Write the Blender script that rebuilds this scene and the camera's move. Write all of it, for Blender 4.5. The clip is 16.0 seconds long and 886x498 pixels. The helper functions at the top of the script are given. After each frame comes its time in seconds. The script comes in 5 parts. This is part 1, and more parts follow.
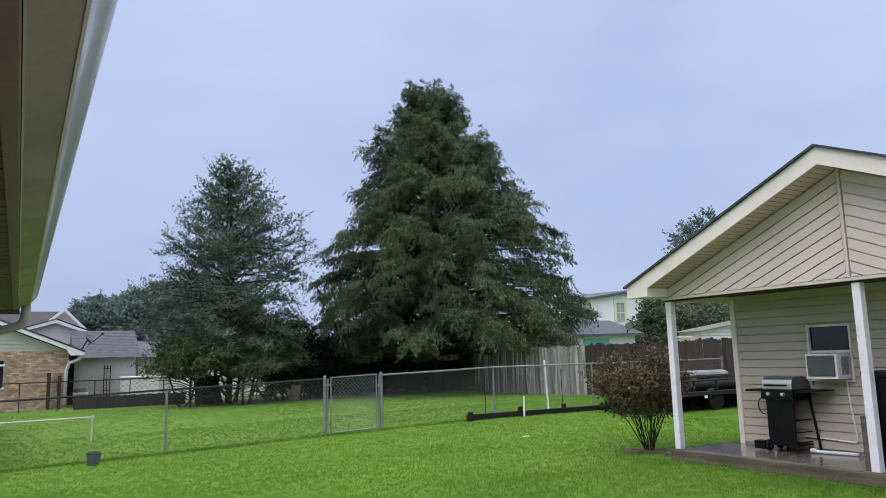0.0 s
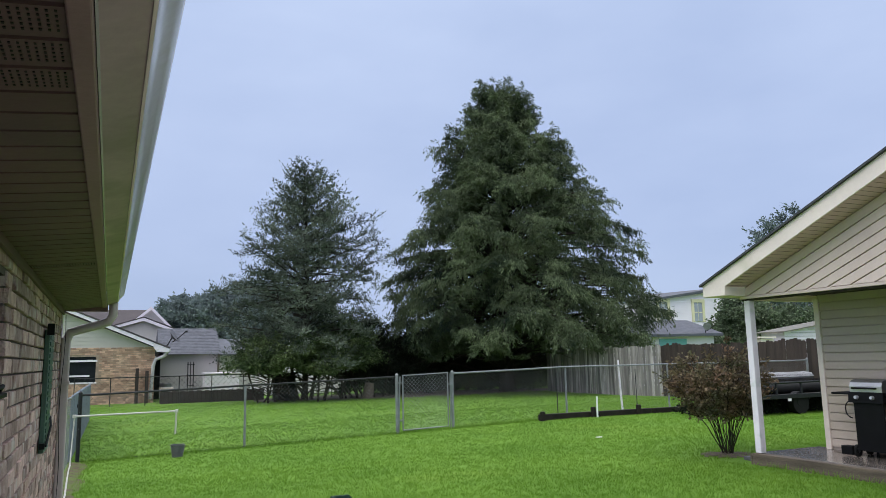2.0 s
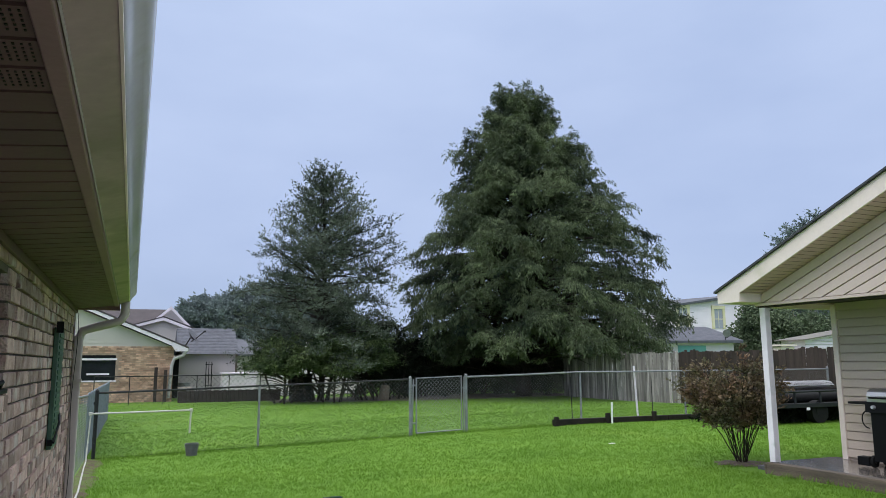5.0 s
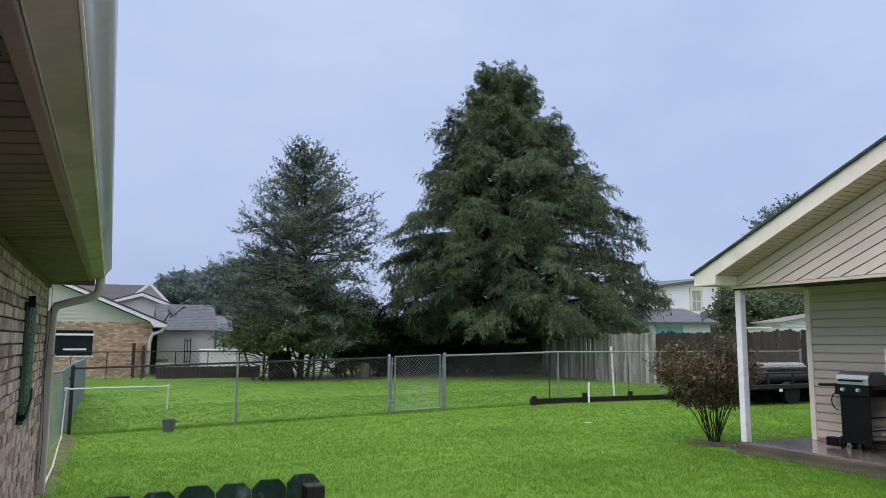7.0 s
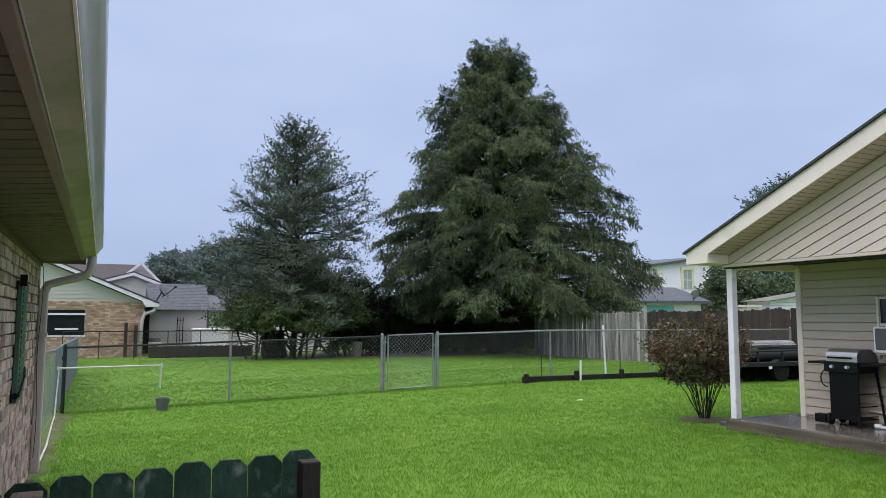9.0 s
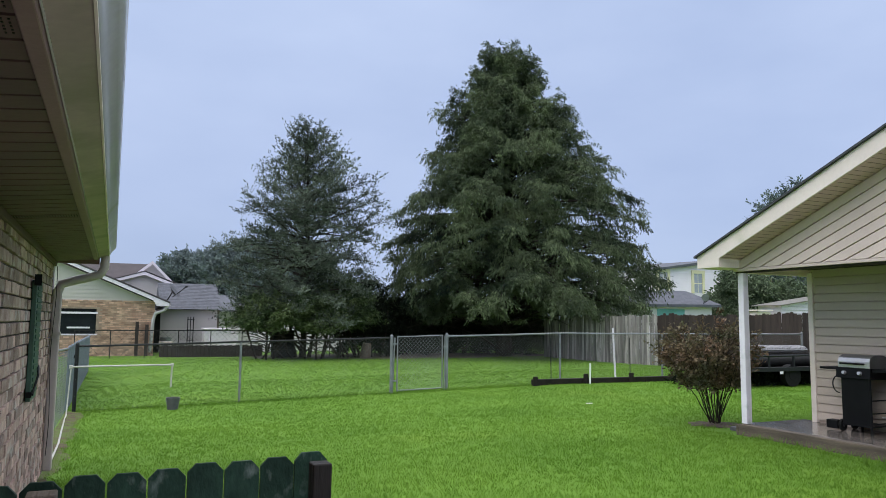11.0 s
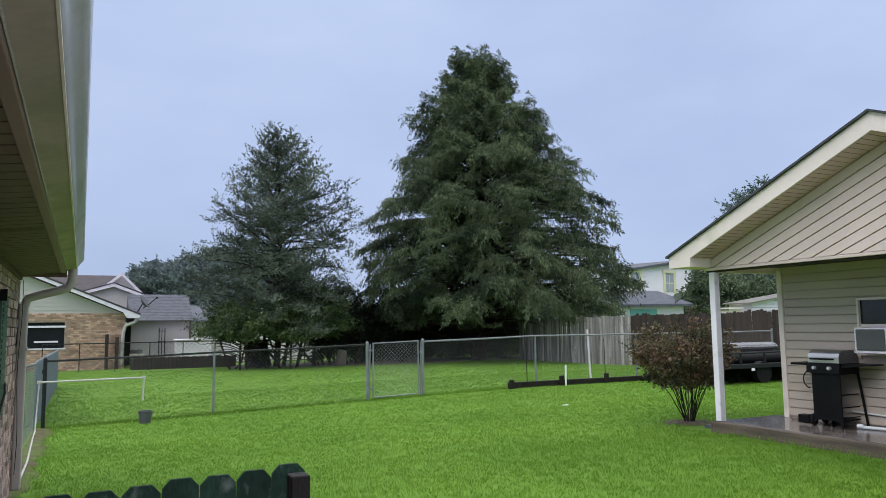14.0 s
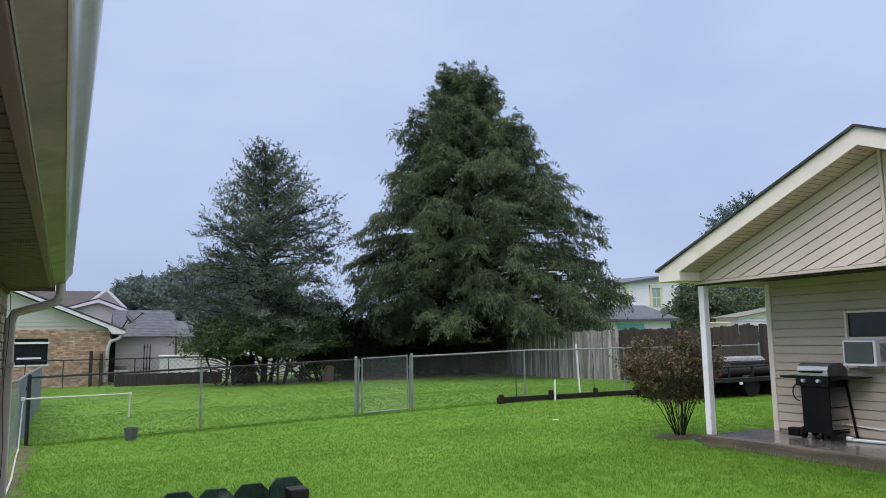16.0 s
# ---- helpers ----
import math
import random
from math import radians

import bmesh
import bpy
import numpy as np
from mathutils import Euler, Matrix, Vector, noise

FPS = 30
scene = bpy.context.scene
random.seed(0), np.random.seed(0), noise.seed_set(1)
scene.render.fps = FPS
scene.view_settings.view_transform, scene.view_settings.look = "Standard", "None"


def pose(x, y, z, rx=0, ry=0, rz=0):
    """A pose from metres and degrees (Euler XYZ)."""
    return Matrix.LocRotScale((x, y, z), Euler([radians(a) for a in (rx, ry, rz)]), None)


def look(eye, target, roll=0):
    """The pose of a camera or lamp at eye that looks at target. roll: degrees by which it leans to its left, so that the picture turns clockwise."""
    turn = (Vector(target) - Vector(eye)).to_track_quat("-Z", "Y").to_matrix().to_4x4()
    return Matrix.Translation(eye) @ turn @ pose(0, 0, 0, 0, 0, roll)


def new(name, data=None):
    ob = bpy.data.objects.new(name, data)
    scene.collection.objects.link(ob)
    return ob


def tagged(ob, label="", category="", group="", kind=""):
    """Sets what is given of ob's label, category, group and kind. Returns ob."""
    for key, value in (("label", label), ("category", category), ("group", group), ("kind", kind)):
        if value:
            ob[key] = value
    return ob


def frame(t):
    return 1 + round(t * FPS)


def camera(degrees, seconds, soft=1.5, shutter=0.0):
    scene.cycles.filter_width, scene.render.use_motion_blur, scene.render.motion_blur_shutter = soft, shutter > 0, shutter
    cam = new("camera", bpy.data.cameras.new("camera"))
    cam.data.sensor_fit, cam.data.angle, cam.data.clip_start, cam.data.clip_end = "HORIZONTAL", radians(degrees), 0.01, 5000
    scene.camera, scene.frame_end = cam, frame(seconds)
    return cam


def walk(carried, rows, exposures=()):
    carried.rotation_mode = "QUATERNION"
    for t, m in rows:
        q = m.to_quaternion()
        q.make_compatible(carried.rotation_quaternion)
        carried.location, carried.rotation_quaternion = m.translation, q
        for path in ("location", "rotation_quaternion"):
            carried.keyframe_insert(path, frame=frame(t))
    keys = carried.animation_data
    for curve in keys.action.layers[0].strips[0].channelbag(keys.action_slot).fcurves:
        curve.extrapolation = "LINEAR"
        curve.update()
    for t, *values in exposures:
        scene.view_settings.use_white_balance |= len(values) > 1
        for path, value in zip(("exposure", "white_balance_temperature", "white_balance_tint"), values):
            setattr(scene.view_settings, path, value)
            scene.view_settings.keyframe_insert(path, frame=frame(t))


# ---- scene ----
cam = camera(62.41, 16.0, soft=0.7)
PATH = [
    (0, pose(-0.038, 0.037, 1.483, 98.42, 1.64, -29.85)),
    (0.5, pose(-0.054, 0.042, 1.482, 98.47, 1.54, -29.62)),
    (1, pose(-0.029, 0.032, 1.467, 98.54, 1.23, -27.72)),
    (1.5, pose(-0.014, 0.023, 1.477, 98.59, 1.05, -25.51)),
    (2, pose(-0.012, 0.016, 1.472, 98.50, 1.17, -24.24)),
    (2.5, pose(-0.012, 0.013, 1.471, 98.59, 1.40, -23.39)),
    (3, pose(-0.009, -0.001, 1.478, 98.65, 1.39, -22.87)),
    (3.5, pose(-0.000, -0.000, 1.475, 98.80, 1.18, -22.53)),
    (4, pose(0.028, -0.003, 1.470, 98.90, 0.74, -22.36)),
    (6.5, pose(0.120, -0.034, 1.468, 97.77, -0.26, -23.78)),
    (7, pose(0.115, -0.025, 1.470, 97.14, -0.23, -24.32)),
    (7.5, pose(0.115, -0.020, 1.469, 96.56, -0.15, -24.74)),
    (8, pose(0.109, -0.020, 1.464, 95.96, -0.05, -24.97)),
    (8.5, pose(0.109, -0.016, 1.461, 95.57, -0.07, -25.02)),
    (11, pose(0.094, -0.020, 1.470, 95.64, -0.61, -24.21)),
    (11.5, pose(0.094, -0.020, 1.472, 95.92, -0.55, -24.28)),
    (12, pose(0.092, -0.015, 1.464, 96.11, -0.32, -24.65)),
    (12.5, pose(0.097, -0.010, 1.458, 95.89, 0.03, -25.31)),
    (13, pose(0.100, -0.008, 1.468, 95.71, 0.38, -25.84)),
    (13.5, pose(0.094, -0.003, 1.473, 95.69, 0.71, -26.00)),
    (14, pose(0.093, -0.005, 1.477, 96.01, 0.76, -26.16)),
    (14.5, pose(0.094, -0.005, 1.470, 96.49, 0.59, -26.42)),
    (15, pose(0.079, 0.003, 1.461, 96.86, 0.53, -26.68)),
    (15.5, pose(0.076, 0.013, 1.459, 96.93, 0.73, -27.18)),
    (16, pose(0.050, 0.025, 1.459, 97.20, 0.93, -27.18)),
]
walk(cam, PATH)

# ---- sky and light: rain sky, brighter overhead ----
world = bpy.data.worlds.new("rain_sky")
scene.world = world
world.use_nodes = True
wt = world.node_tree
wt.nodes.clear()
w_out = wt.nodes.new("ShaderNodeOutputWorld")
w_bg = wt.nodes.new("ShaderNodeBackground")
w_sky = wt.nodes.new("ShaderNodeTexSky")
w_sky.sky_type = "NISHITA"
w_sky.sun_disc = False
w_sky.sun_elevation = radians(42)
w_sky.sun_rotation = radians(249)
w_co = wt.nodes.new("ShaderNodeTexCoord")
w_sep = wt.nodes.new("ShaderNodeSeparateXYZ")
w_ramp = wt.nodes.new("ShaderNodeValToRGB")
w_noise = wt.nodes.new("ShaderNodeTexNoise")
w_map = wt.nodes.new("ShaderNodeMapping")
w_mul = wt.nodes.new("ShaderNodeMix")
w_mul.data_type, w_mul.blend_type = "RGBA", "MULTIPLY"
w_cr = wt.nodes.new("ShaderNodeValToRGB")
w_add = wt.nodes.new("ShaderNodeMix")
w_add.data_type, w_add.blend_type = "RGBA", "ADD"
e = w_ramp.color_ramp.elements
e[0].position, e[0].color = 0.0, (0.40, 0.49, 0.71, 1)
e[1].position, e[1].color = 1.0, (2.75, 2.75, 2.8, 1)
for at, c in ((0.16, (0.43, 0.52, 0.755, 1)), (0.47, (0.50, 0.60, 0.84, 1)), (0.72, (1.55, 1.62, 1.75, 1))):
    k = e.new(at)
    k.color = c
w_map.inputs["Scale"].default_value = (1.6, 1.6, 4.0)
w_noise.inputs["Scale"].default_value = 1.3
w_noise.inputs["Detail"].default_value = 5
w_cr.color_ramp.elements[0].position, w_cr.color_ramp.elements[0].color = 0.3, (0.86, 0.88, 0.91, 1)
w_cr.color_ramp.elements[1].position, w_cr.color_ramp.elements[1].color = 0.75, (1.12, 1.10, 1.06, 1)
w_mul.inputs["Factor"].default_value = 1.0
w_add.inputs["Factor"].default_value = 0.012
for a, b in ((w_co.outputs["Generated"], w_sep.inputs[0]), (w_sep.outputs["Z"], w_ramp.inputs[0]), (w_co.outputs["Generated"], w_map.inputs[0]),
             (w_map.outputs[0], w_noise.inputs["Vector"]), (w_noise.outputs["Fac"], w_cr.inputs[0]), (w_ramp.outputs[0], w_mul.inputs["A"]),
             (w_cr.outputs[0], w_mul.inputs["B"]), (w_mul.outputs["Result"], w_add.inputs["A"]), (w_sky.outputs[0], w_add.inputs["B"]),
             (w_add.outputs["Result"], w_bg.inputs[0]), (w_bg.outputs[0], w_out.inputs[0])):
    wt.links.new(a, b)
w_bg.inputs[1].default_value = 1.05
sun = new("sun", bpy.data.lights.new("sun", "SUN"))
sun.data.energy, sun.data.angle, sun.data.color = 0.9, radians(36), (1.0, 0.98, 0.95)
sun.matrix_world = look((-18, -7, 17.5), (0, 0, 0))

# ---- materials ----
def mat(name, col, rough=0.7, metal=0.0, var=0.15, scale=3.0, fine=60.0, bump=0.15, tint=None, rnd=0.0, island=0.0, stretch=(1, 1, 1), spec=0.5, glow=0.0, translucent=0.0, stain=None, stain_at=0.6, stain_scale=1.5):
    m = bpy.data.materials.new(name)
    m.use_nodes = True
    t = m.node_tree
    n, l = t.nodes, t.links
    b = n["Principled BSDF"]
    geo = n.new("ShaderNodeNewGeometry")
    mp = n.new("ShaderNodeMapping")
    mp.inputs["Scale"].default_value = stretch
    l.new(geo.outputs["Position"], mp.inputs[0])
    big, small = n.new("ShaderNodeTexNoise"), n.new("ShaderNodeTexNoise")
    big.inputs["Scale"].default_value, big.inputs["Detail"].default_value = scale, 4
    small.inputs["Scale"].default_value, small.inputs["Detail"].default_value = fine, 3
    l.new(mp.outputs[0], big.inputs["Vector"])
    l.new(mp.outputs[0], small.inputs["Vector"])
    two = tint or tuple(c * (1 + var) for c in col)
    one = tuple(c * (1 - var) for c in col) if not tint else col
    mix = n.new("ShaderNodeMix")
    mix.data_type = "RGBA"
    mix.inputs["A"].default_value, mix.inputs["B"].default_value = (*one, 1), (*two, 1)
    sharp = n.new("ShaderNodeMapRange")
    sharp.inputs["From Min"].default_value, sharp.inputs["From Max"].default_value = 0.3, 0.7
    l.new(big.outputs["Fac"], sharp.inputs["Value"])
    l.new(sharp.outputs[0], mix.inputs["Factor"])
    last = mix.outputs["Result"]
    hsv = n.new("ShaderNodeHueSaturation")
    val = n.new("ShaderNodeMapRange")
    val.inputs["To Min"].default_value, val.inputs["To Max"].default_value = 1 - var, 1 + var
    l.new(small.outputs["Fac"], val.inputs["Value"])
    amount = val.outputs[0]
    if rnd or island:
        r = n.new("ShaderNodeMapRange")
        s = rnd or island
        r.inputs["To Min"].default_value, r.inputs["To Max"].default_value = 1 - s, 1 + s
        if rnd:
            l.new(n.new("ShaderNodeObjectInfo").outputs["Random"], r.inputs["Value"])
        else:
            l.new(geo.outputs["Random Per Island"], r.inputs["Value"])
        mu = n.new("ShaderNodeMath")
        mu.operation = "MULTIPLY"
        l.new(amount, mu.inputs[0])
        l.new(r.outputs[0], mu.inputs[1])
        amount = mu.outputs[0]
    l.new(amount, hsv.inputs["Value"])
    l.new(last, hsv.inputs["Color"])
    last = hsv.outputs[0]
    if stain:
        sn = n.new("ShaderNodeTexNoise")
        sn.inputs["Scale"].default_value, sn.inputs["Detail"].default_value = stain_scale, 6
        l.new(mp.outputs[0], sn.inputs["Vector"])
        sr = n.new("ShaderNodeMapRange")
        sr.inputs["From Min"].default_value, sr.inputs["From Max"].default_value = stain_at - 0.08, stain_at + 0.08
        l.new(sn.outputs["Fac"], sr.inputs["Value"])
        sm = n.new("ShaderNodeMix")
        sm.data_type = "RGBA"
        l.new(sr.outputs[0], sm.inputs["Factor"])
        l.new(last, sm.inputs["A"])
        sm.inputs["B"].default_value = (*stain, 1)
        last = sm.outputs["Result"]
    l.new(last, b.inputs["Base Color"])
    b.inputs["Roughness"].default_value, b.inputs["Metallic"].default_value = rough, metal
    b.inputs["Specular IOR Level"].default_value = spec
    if bump:
        bp = n.new("ShaderNodeBump")
        bp.inputs["Strength"].default_value, bp.inputs["Distance"].default_value = bump, 0.01
        l.new(small.outputs["Fac"], bp.inputs["Height"])
        l.new(bp.outputs[0], b.inputs["Normal"])
    if translucent:
        tr = n.new("ShaderNodeBsdfTranslucent")
        l.new(last, tr.inputs["Color"])
        ms = n.new("ShaderNodeMixShader")
        ms.inputs[0].default_value = translucent
        l.new(b.outputs[0], ms.inputs[1])
        l.new(tr.outputs[0], ms.inputs[2])
        l.new(ms.outputs[0], n["Material Output"].inputs["Surface"])
    return m


M = {}
M["lawn"] = mat("lawn", (0.092, 0.190, 0.018), 0.85, var=0.10, scale=0.5, fine=28, bump=0.25, tint=(0.125, 0.240, 0.026), spec=0.2, stain=(0.145, 0.235, 0.024), stain_at=0.66, stain_scale=0.35)
M["blade"] = mat("grass_blades", (0.122, 0.245, 0.024), 0.6, var=0.10, scale=0.5, fine=8, bump=0, tint=(0.165, 0.295, 0.034), island=0.08, translucent=0.45, spec=0.3)
M["brick"] = mat("brown_brick", (0.36, 0.225, 0.195), 0.85, var=0.30, scale=11, fine=90, bump=1.0, tint=(0.56, 0.41, 0.36), rnd=0.42, spec=0.25, stain=(0.60, 0.53, 0.49), stain_at=0.62, stain_scale=7)
M["brick_j"] = mat("brown_brick_joined", (0.36, 0.225, 0.195), 0.85, var=0.30, scale=11, fine=90, bump=1.0, tint=(0.56, 0.41, 0.36), island=0.42, spec=0.25, stain=(0.60, 0.53, 0.49), stain_at=0.62, stain_scale=7)
M["mortar"] = mat("mortar", (0.12, 0.10, 0.088), 0.95, var=0.25, scale=8, fine=120, bump=0.5)
M["nb_mortar"] = mat("pale_mortar", (0.36, 0.27, 0.21), 0.95, var=0.2, scale=6, fine=80, bump=0.4)
M["nb_brick"] = mat("tan_brick", (0.42, 0.25, 0.18), 0.85, var=0.18, scale=4, fine=40, bump=0.4, tint=(0.58, 0.40, 0.29), island=0.4)
# tan vinyl darkened and reddened: eave shade and lawn-bounce correction in the colour
M["soffit"] = mat("eave_shade_soffit_vinyl", (0.104, 0.053, 0.055), 0.6, var=0.12, scale=2, fine=40, bump=0.1, stain=(0.085, 0.045, 0.050), stain_at=0.62, stain_scale=2.2)
M["trim_tan"] = mat("tan_trim", (0.235, 0.148, 0.142), 0.55, var=0.1, scale=3, fine=50, bump=0.1)
# pinkish base offsets green lawn bounce; the darker blotches are mildew
M["gut_in"] = mat("mildewed_gutter_bounce_tint", (0.355, 0.262, 0.270), 0.5, var=0.14, scale=1.4, fine=30, bump=0.1, stain=(0.25, 0.195, 0.180), stain_at=0.56, stain_scale=3.5, stretch=(1, 0.9, 1))
M["gutter"] = mat("white_gutter_metal", (0.52, 0.50, 0.51), 0.22, var=0.07, scale=2, fine=30, bump=0.05, stain=(0.45, 0.45, 0.36), stain_at=0.66, stain_scale=3)
M["downspout"] = mat("dull_cream_metal", (0.47, 0.395, 0.385), 0.4, var=0.08, scale=2, fine=30, bump=0.05, stain=(0.36, 0.31, 0.27), stain_at=0.62, stain_scale=3)
M["shutter"] = mat("dark_green_paint", (0.05, 0.10, 0.072), 0.5, var=0.2, scale=4, fine=50, bump=0.2)
M["picket"] = mat("faded_green_paint", (0.022, 0.050, 0.034), 0.75, var=0.35, scale=7, fine=45, bump=0.6, stretch=(1, 1, 0.6), spec=0.2, stain=(0.15, 0.185, 0.165), stain_at=0.66, stain_scale=16, rnd=0.2)
M["darkwood"] = mat("dark_wet_wood", (0.018, 0.014, 0.012), 0.6, spec=0.25, var=0.35, scale=5, fine=40, bump=0.6, stretch=(1, 1, 0.2))
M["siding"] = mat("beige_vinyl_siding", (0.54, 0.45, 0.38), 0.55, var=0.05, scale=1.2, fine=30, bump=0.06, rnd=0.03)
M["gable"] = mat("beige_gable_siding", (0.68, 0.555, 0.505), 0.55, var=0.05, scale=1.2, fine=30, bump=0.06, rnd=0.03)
M["cream"] = mat("cream_trim", (0.86, 0.745, 0.68), 0.5, var=0.06, scale=1.5, fine=30, bump=0.06, stain=(0.66, 0.60, 0.48), stain_at=0.68)
M["white"] = mat("white_paint", (0.85, 0.79, 0.87), 0.45, var=0.06, scale=4, fine=40, bump=0.08, stain=(0.58, 0.60, 0.60), stain_at=0.68, stain_scale=5)
M["shingle"] = mat("grey_shingles", (0.055, 0.058, 0.068), 0.9, var=0.3, scale=7, fine=60, bump=0.7, island=0.2)
M["shingle_far"] = mat("slate_grey_shingles", (0.098, 0.103, 0.126), 0.8, var=0.2, scale=3, fine=25, bump=0.5, stretch=(1, 1, 3), island=0.12)
M["shingle_brown"] = mat("brown_grey_shingles", (0.070, 0.058, 0.064), 0.8, var=0.15, scale=2, fine=25, bump=0.5, island=0.1)
M["concrete"] = mat("wet_concrete", (0.205, 0.178, 0.16), 0.13, var=0.25, scale=1.6, fine=40, bump=0.12, stain=(0.075, 0.062, 0.055), stain_at=0.52, stain_scale=1.4)
M["timber"] = mat("weathered_timber", (0.115, 0.088, 0.066), 0.75, var=0.35, scale=4, fine=40, bump=0.6, stretch=(4, 0.4, 4))
M["black"] = mat("black_enamel", (0.007, 0.007, 0.008), 0.5, spec=0.14, var=0.2, scale=5, fine=50, bump=0.05)
M["rubber"] = mat("black_rubber", (0.012, 0.012, 0.012), 0.8, spec=0.2, var=0.2, scale=9, fine=60, bump=0.3)
M["lid"] = mat("dark_grey_lid_enamel", (0.16, 0.155, 0.155), 0.32, 0.5, var=0.15, scale=5, fine=50, bump=0.04)
M["steel"] = mat("brushed_steel", (0.60, 0.59, 0.62), 0.42, 0.6, var=0.08, scale=6, fine=80, bump=0.05)
M["galv"] = mat("galvanised_steel", (0.25, 0.26, 0.28), 0.5, 0.4, var=0.2, scale=6, fine=60, bump=0.1)
M["wire"] = mat("dull_galvanised_wire", (0.17, 0.18, 0.19), 0.55, 0.4, var=0.25, scale=3, fine=30, bump=0)
M["dark_rail"] = mat("dark_painted_rail", (0.018, 0.019, 0.021), 0.55, 0.0, spec=0.25, var=0.2, scale=3, fine=30, bump=0.1)
M["pvc"] = mat("white_plastic_pipe", (0.80, 0.82, 0.83), 0.4, var=0.04, scale=4, fine=40, bump=0.02)
M["greyplastic"] = mat("grey_plastic", (0.10, 0.10, 0.11), 0.55, spec=0.3, var=0.2, scale=8, fine=50, bump=0.15)
M["glass"] = mat("dark_window_glass", (0.018, 0.022, 0.026), 0.08, var=0.2, scale=2, fine=10, bump=0, spec=0.4)
M["ac_front"] = mat("grey_plastic_grille", (0.10, 0.10, 0.105), 0.6, var=0.1, scale=4, fine=200, bump=0.3)
M["greywood"] = mat("weathered_grey_boards", (0.31, 0.285, 0.275), 0.85, var=0.25, scale=4, fine=30, bump=0.5, rnd=0.5, stretch=(2, 2, 0.3), stain=(0.11, 0.10, 0.095), stain_at=0.6, stain_scale=2.4)
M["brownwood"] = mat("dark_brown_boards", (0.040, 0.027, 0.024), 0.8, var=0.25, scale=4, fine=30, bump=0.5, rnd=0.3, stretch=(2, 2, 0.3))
M["bluewood"] = mat("blue_grey_boards", (0.17, 0.20, 0.24), 0.75, var=0.2, scale=4, fine=30, bump=0.3, stretch=(2, 2, 0.4))
M["bark"] = mat("wet_bark", (0.034, 0.028, 0.024), 0.9, spec=0.15, var=0.35, scale=3, fine=25, bump=0.9, stretch=(2, 2, 0.5))
M["cypress"] = mat("cypress_foliage", (0.014, 0.024, 0.018), 0.55, var=0.3, scale=0.6, fine=6, bump=0, tint=(0.148, 0.186, 0.098), island=0.25, translucent=0.06, spec=0.05)
M["oak"] = mat("dark_oak_leaves", (0.020, 0.031, 0.024), 0.5, var=0.3, scale=0.5, fine=6, bump=0, tint=(0.165, 0.195, 0.150), island=0.4, translucent=0.12, spec=0.06)
M["shrubleaf"] = mat("shrub_leaves", (0.032, 0.054, 0.026), 0.5, var=0.3, scale=1.2, fine=6, bump=0, tint=(0.135, 0.175, 0.075), island=0.5, translucent=0.12, spec=0.06)
M["myrtle"] = mat("reddish_green_leaves", (0.090, 0.102, 0.050), 0.55, var=0.3, scale=2.5, fine=9, bump=0, tint=(0.185, 0.112, 0.072), island=0.5, translucent=0.25, spec=0.3)
# pale blue-grey leaf colour carries the rain haze
M["hazeleaf"] = mat("haze_tinted_foliage", (0.155, 0.190, 0.195), 0.8, var=0.12, scale=0.3, fine=3, bump=0, tint=(0.185, 0.225, 0.222), island=0.1, translucent=0.2, spec=0.1)
M["vinyl_green"] = mat("pale_green_siding", (0.50, 0.47, 0.43), 0.6, var=0.05, scale=1, fine=20, bump=0.05)
M["vinyl_grey"] = mat("pale_grey_siding", (0.50, 0.465, 0.47), 0.6, var=0.06, scale=1, fine=20, bump=0.05)
M["vinyl_white"] = mat("white_siding", (0.92, 0.84, 0.94), 0.5, var=0.04, scale=1, fine=20, bump=0.05)
M["yellow"] = mat("pale_yellow_trim", (0.76, 0.70, 0.48), 0.5, var=0.05, scale=1, fine=20, bump=0.05)
M["pvc_old"] = mat("dull_white_pipe", (0.50, 0.48, 0.46), 0.5, var=0.15, scale=3, fine=40, bump=0.05)
M["wirepale"] = mat("pale_wire", (0.30, 0.30, 0.32), 0.5, 0.2, var=0.15, scale=5, fine=40, bump=0)
M["roof_edge"] = mat("weathered_roof_edge", (0.16, 0.15, 0.13), 0.7, var=0.2, scale=2, fine=20, bump=0.2)
# greens lightened to take in some rain haze
M["gardenleaf"] = mat("garden_leaves", (0.090, 0.125, 0.075), 0.6, var=0.3, scale=0.8, fine=6, bump=0, tint=(0.150, 0.190, 0.115), island=0.4, translucent=0.15, spec=0.06)
# near-black leaf colour holds the shade under trees and trailer
M["shadeleaf"] = mat("shade_darkened_leaves", (0.012, 0.016, 0.011), 0.7, var=0.3, scale=0.8, fine=6, bump=0, tint=(0.022, 0.028, 0.018), island=0.3, spec=0.05)
M["soil"] = mat("bare_soil", (0.075, 0.050, 0.028), 0.95, var=0.3, scale=4, fine=50, bump=0.6, stain=(0.085, 0.12, 0.02), stain_at=0.48, stain_scale=5)
# darker, pinker copy of the cream trim, offsets green bounce on undersides
M["cream_underside"] = mat("cream_soffit_for_bounce", (0.64, 0.45, 0.46), 0.6, var=0.06, scale=1.5, fine=30, bump=0.05)
M["teal"] = mat("teal_paint", (0.20, 0.50, 0.52), 0.5, var=0.06, scale=1, fine=20, bump=0.05)
M["pane"] = mat("pale_window_pane", (0.36, 0.38, 0.44), 0.12, var=0.1, scale=2, fine=10, bump=0, spec=0.7)
# bush litter brown, darkened to serve as ground shade below the trees too
M["mulch"] = mat("litter_and_tree_shade", (0.085, 0.062, 0.045), 0.95, var=0.4, scale=9, fine=60, bump=0.8)
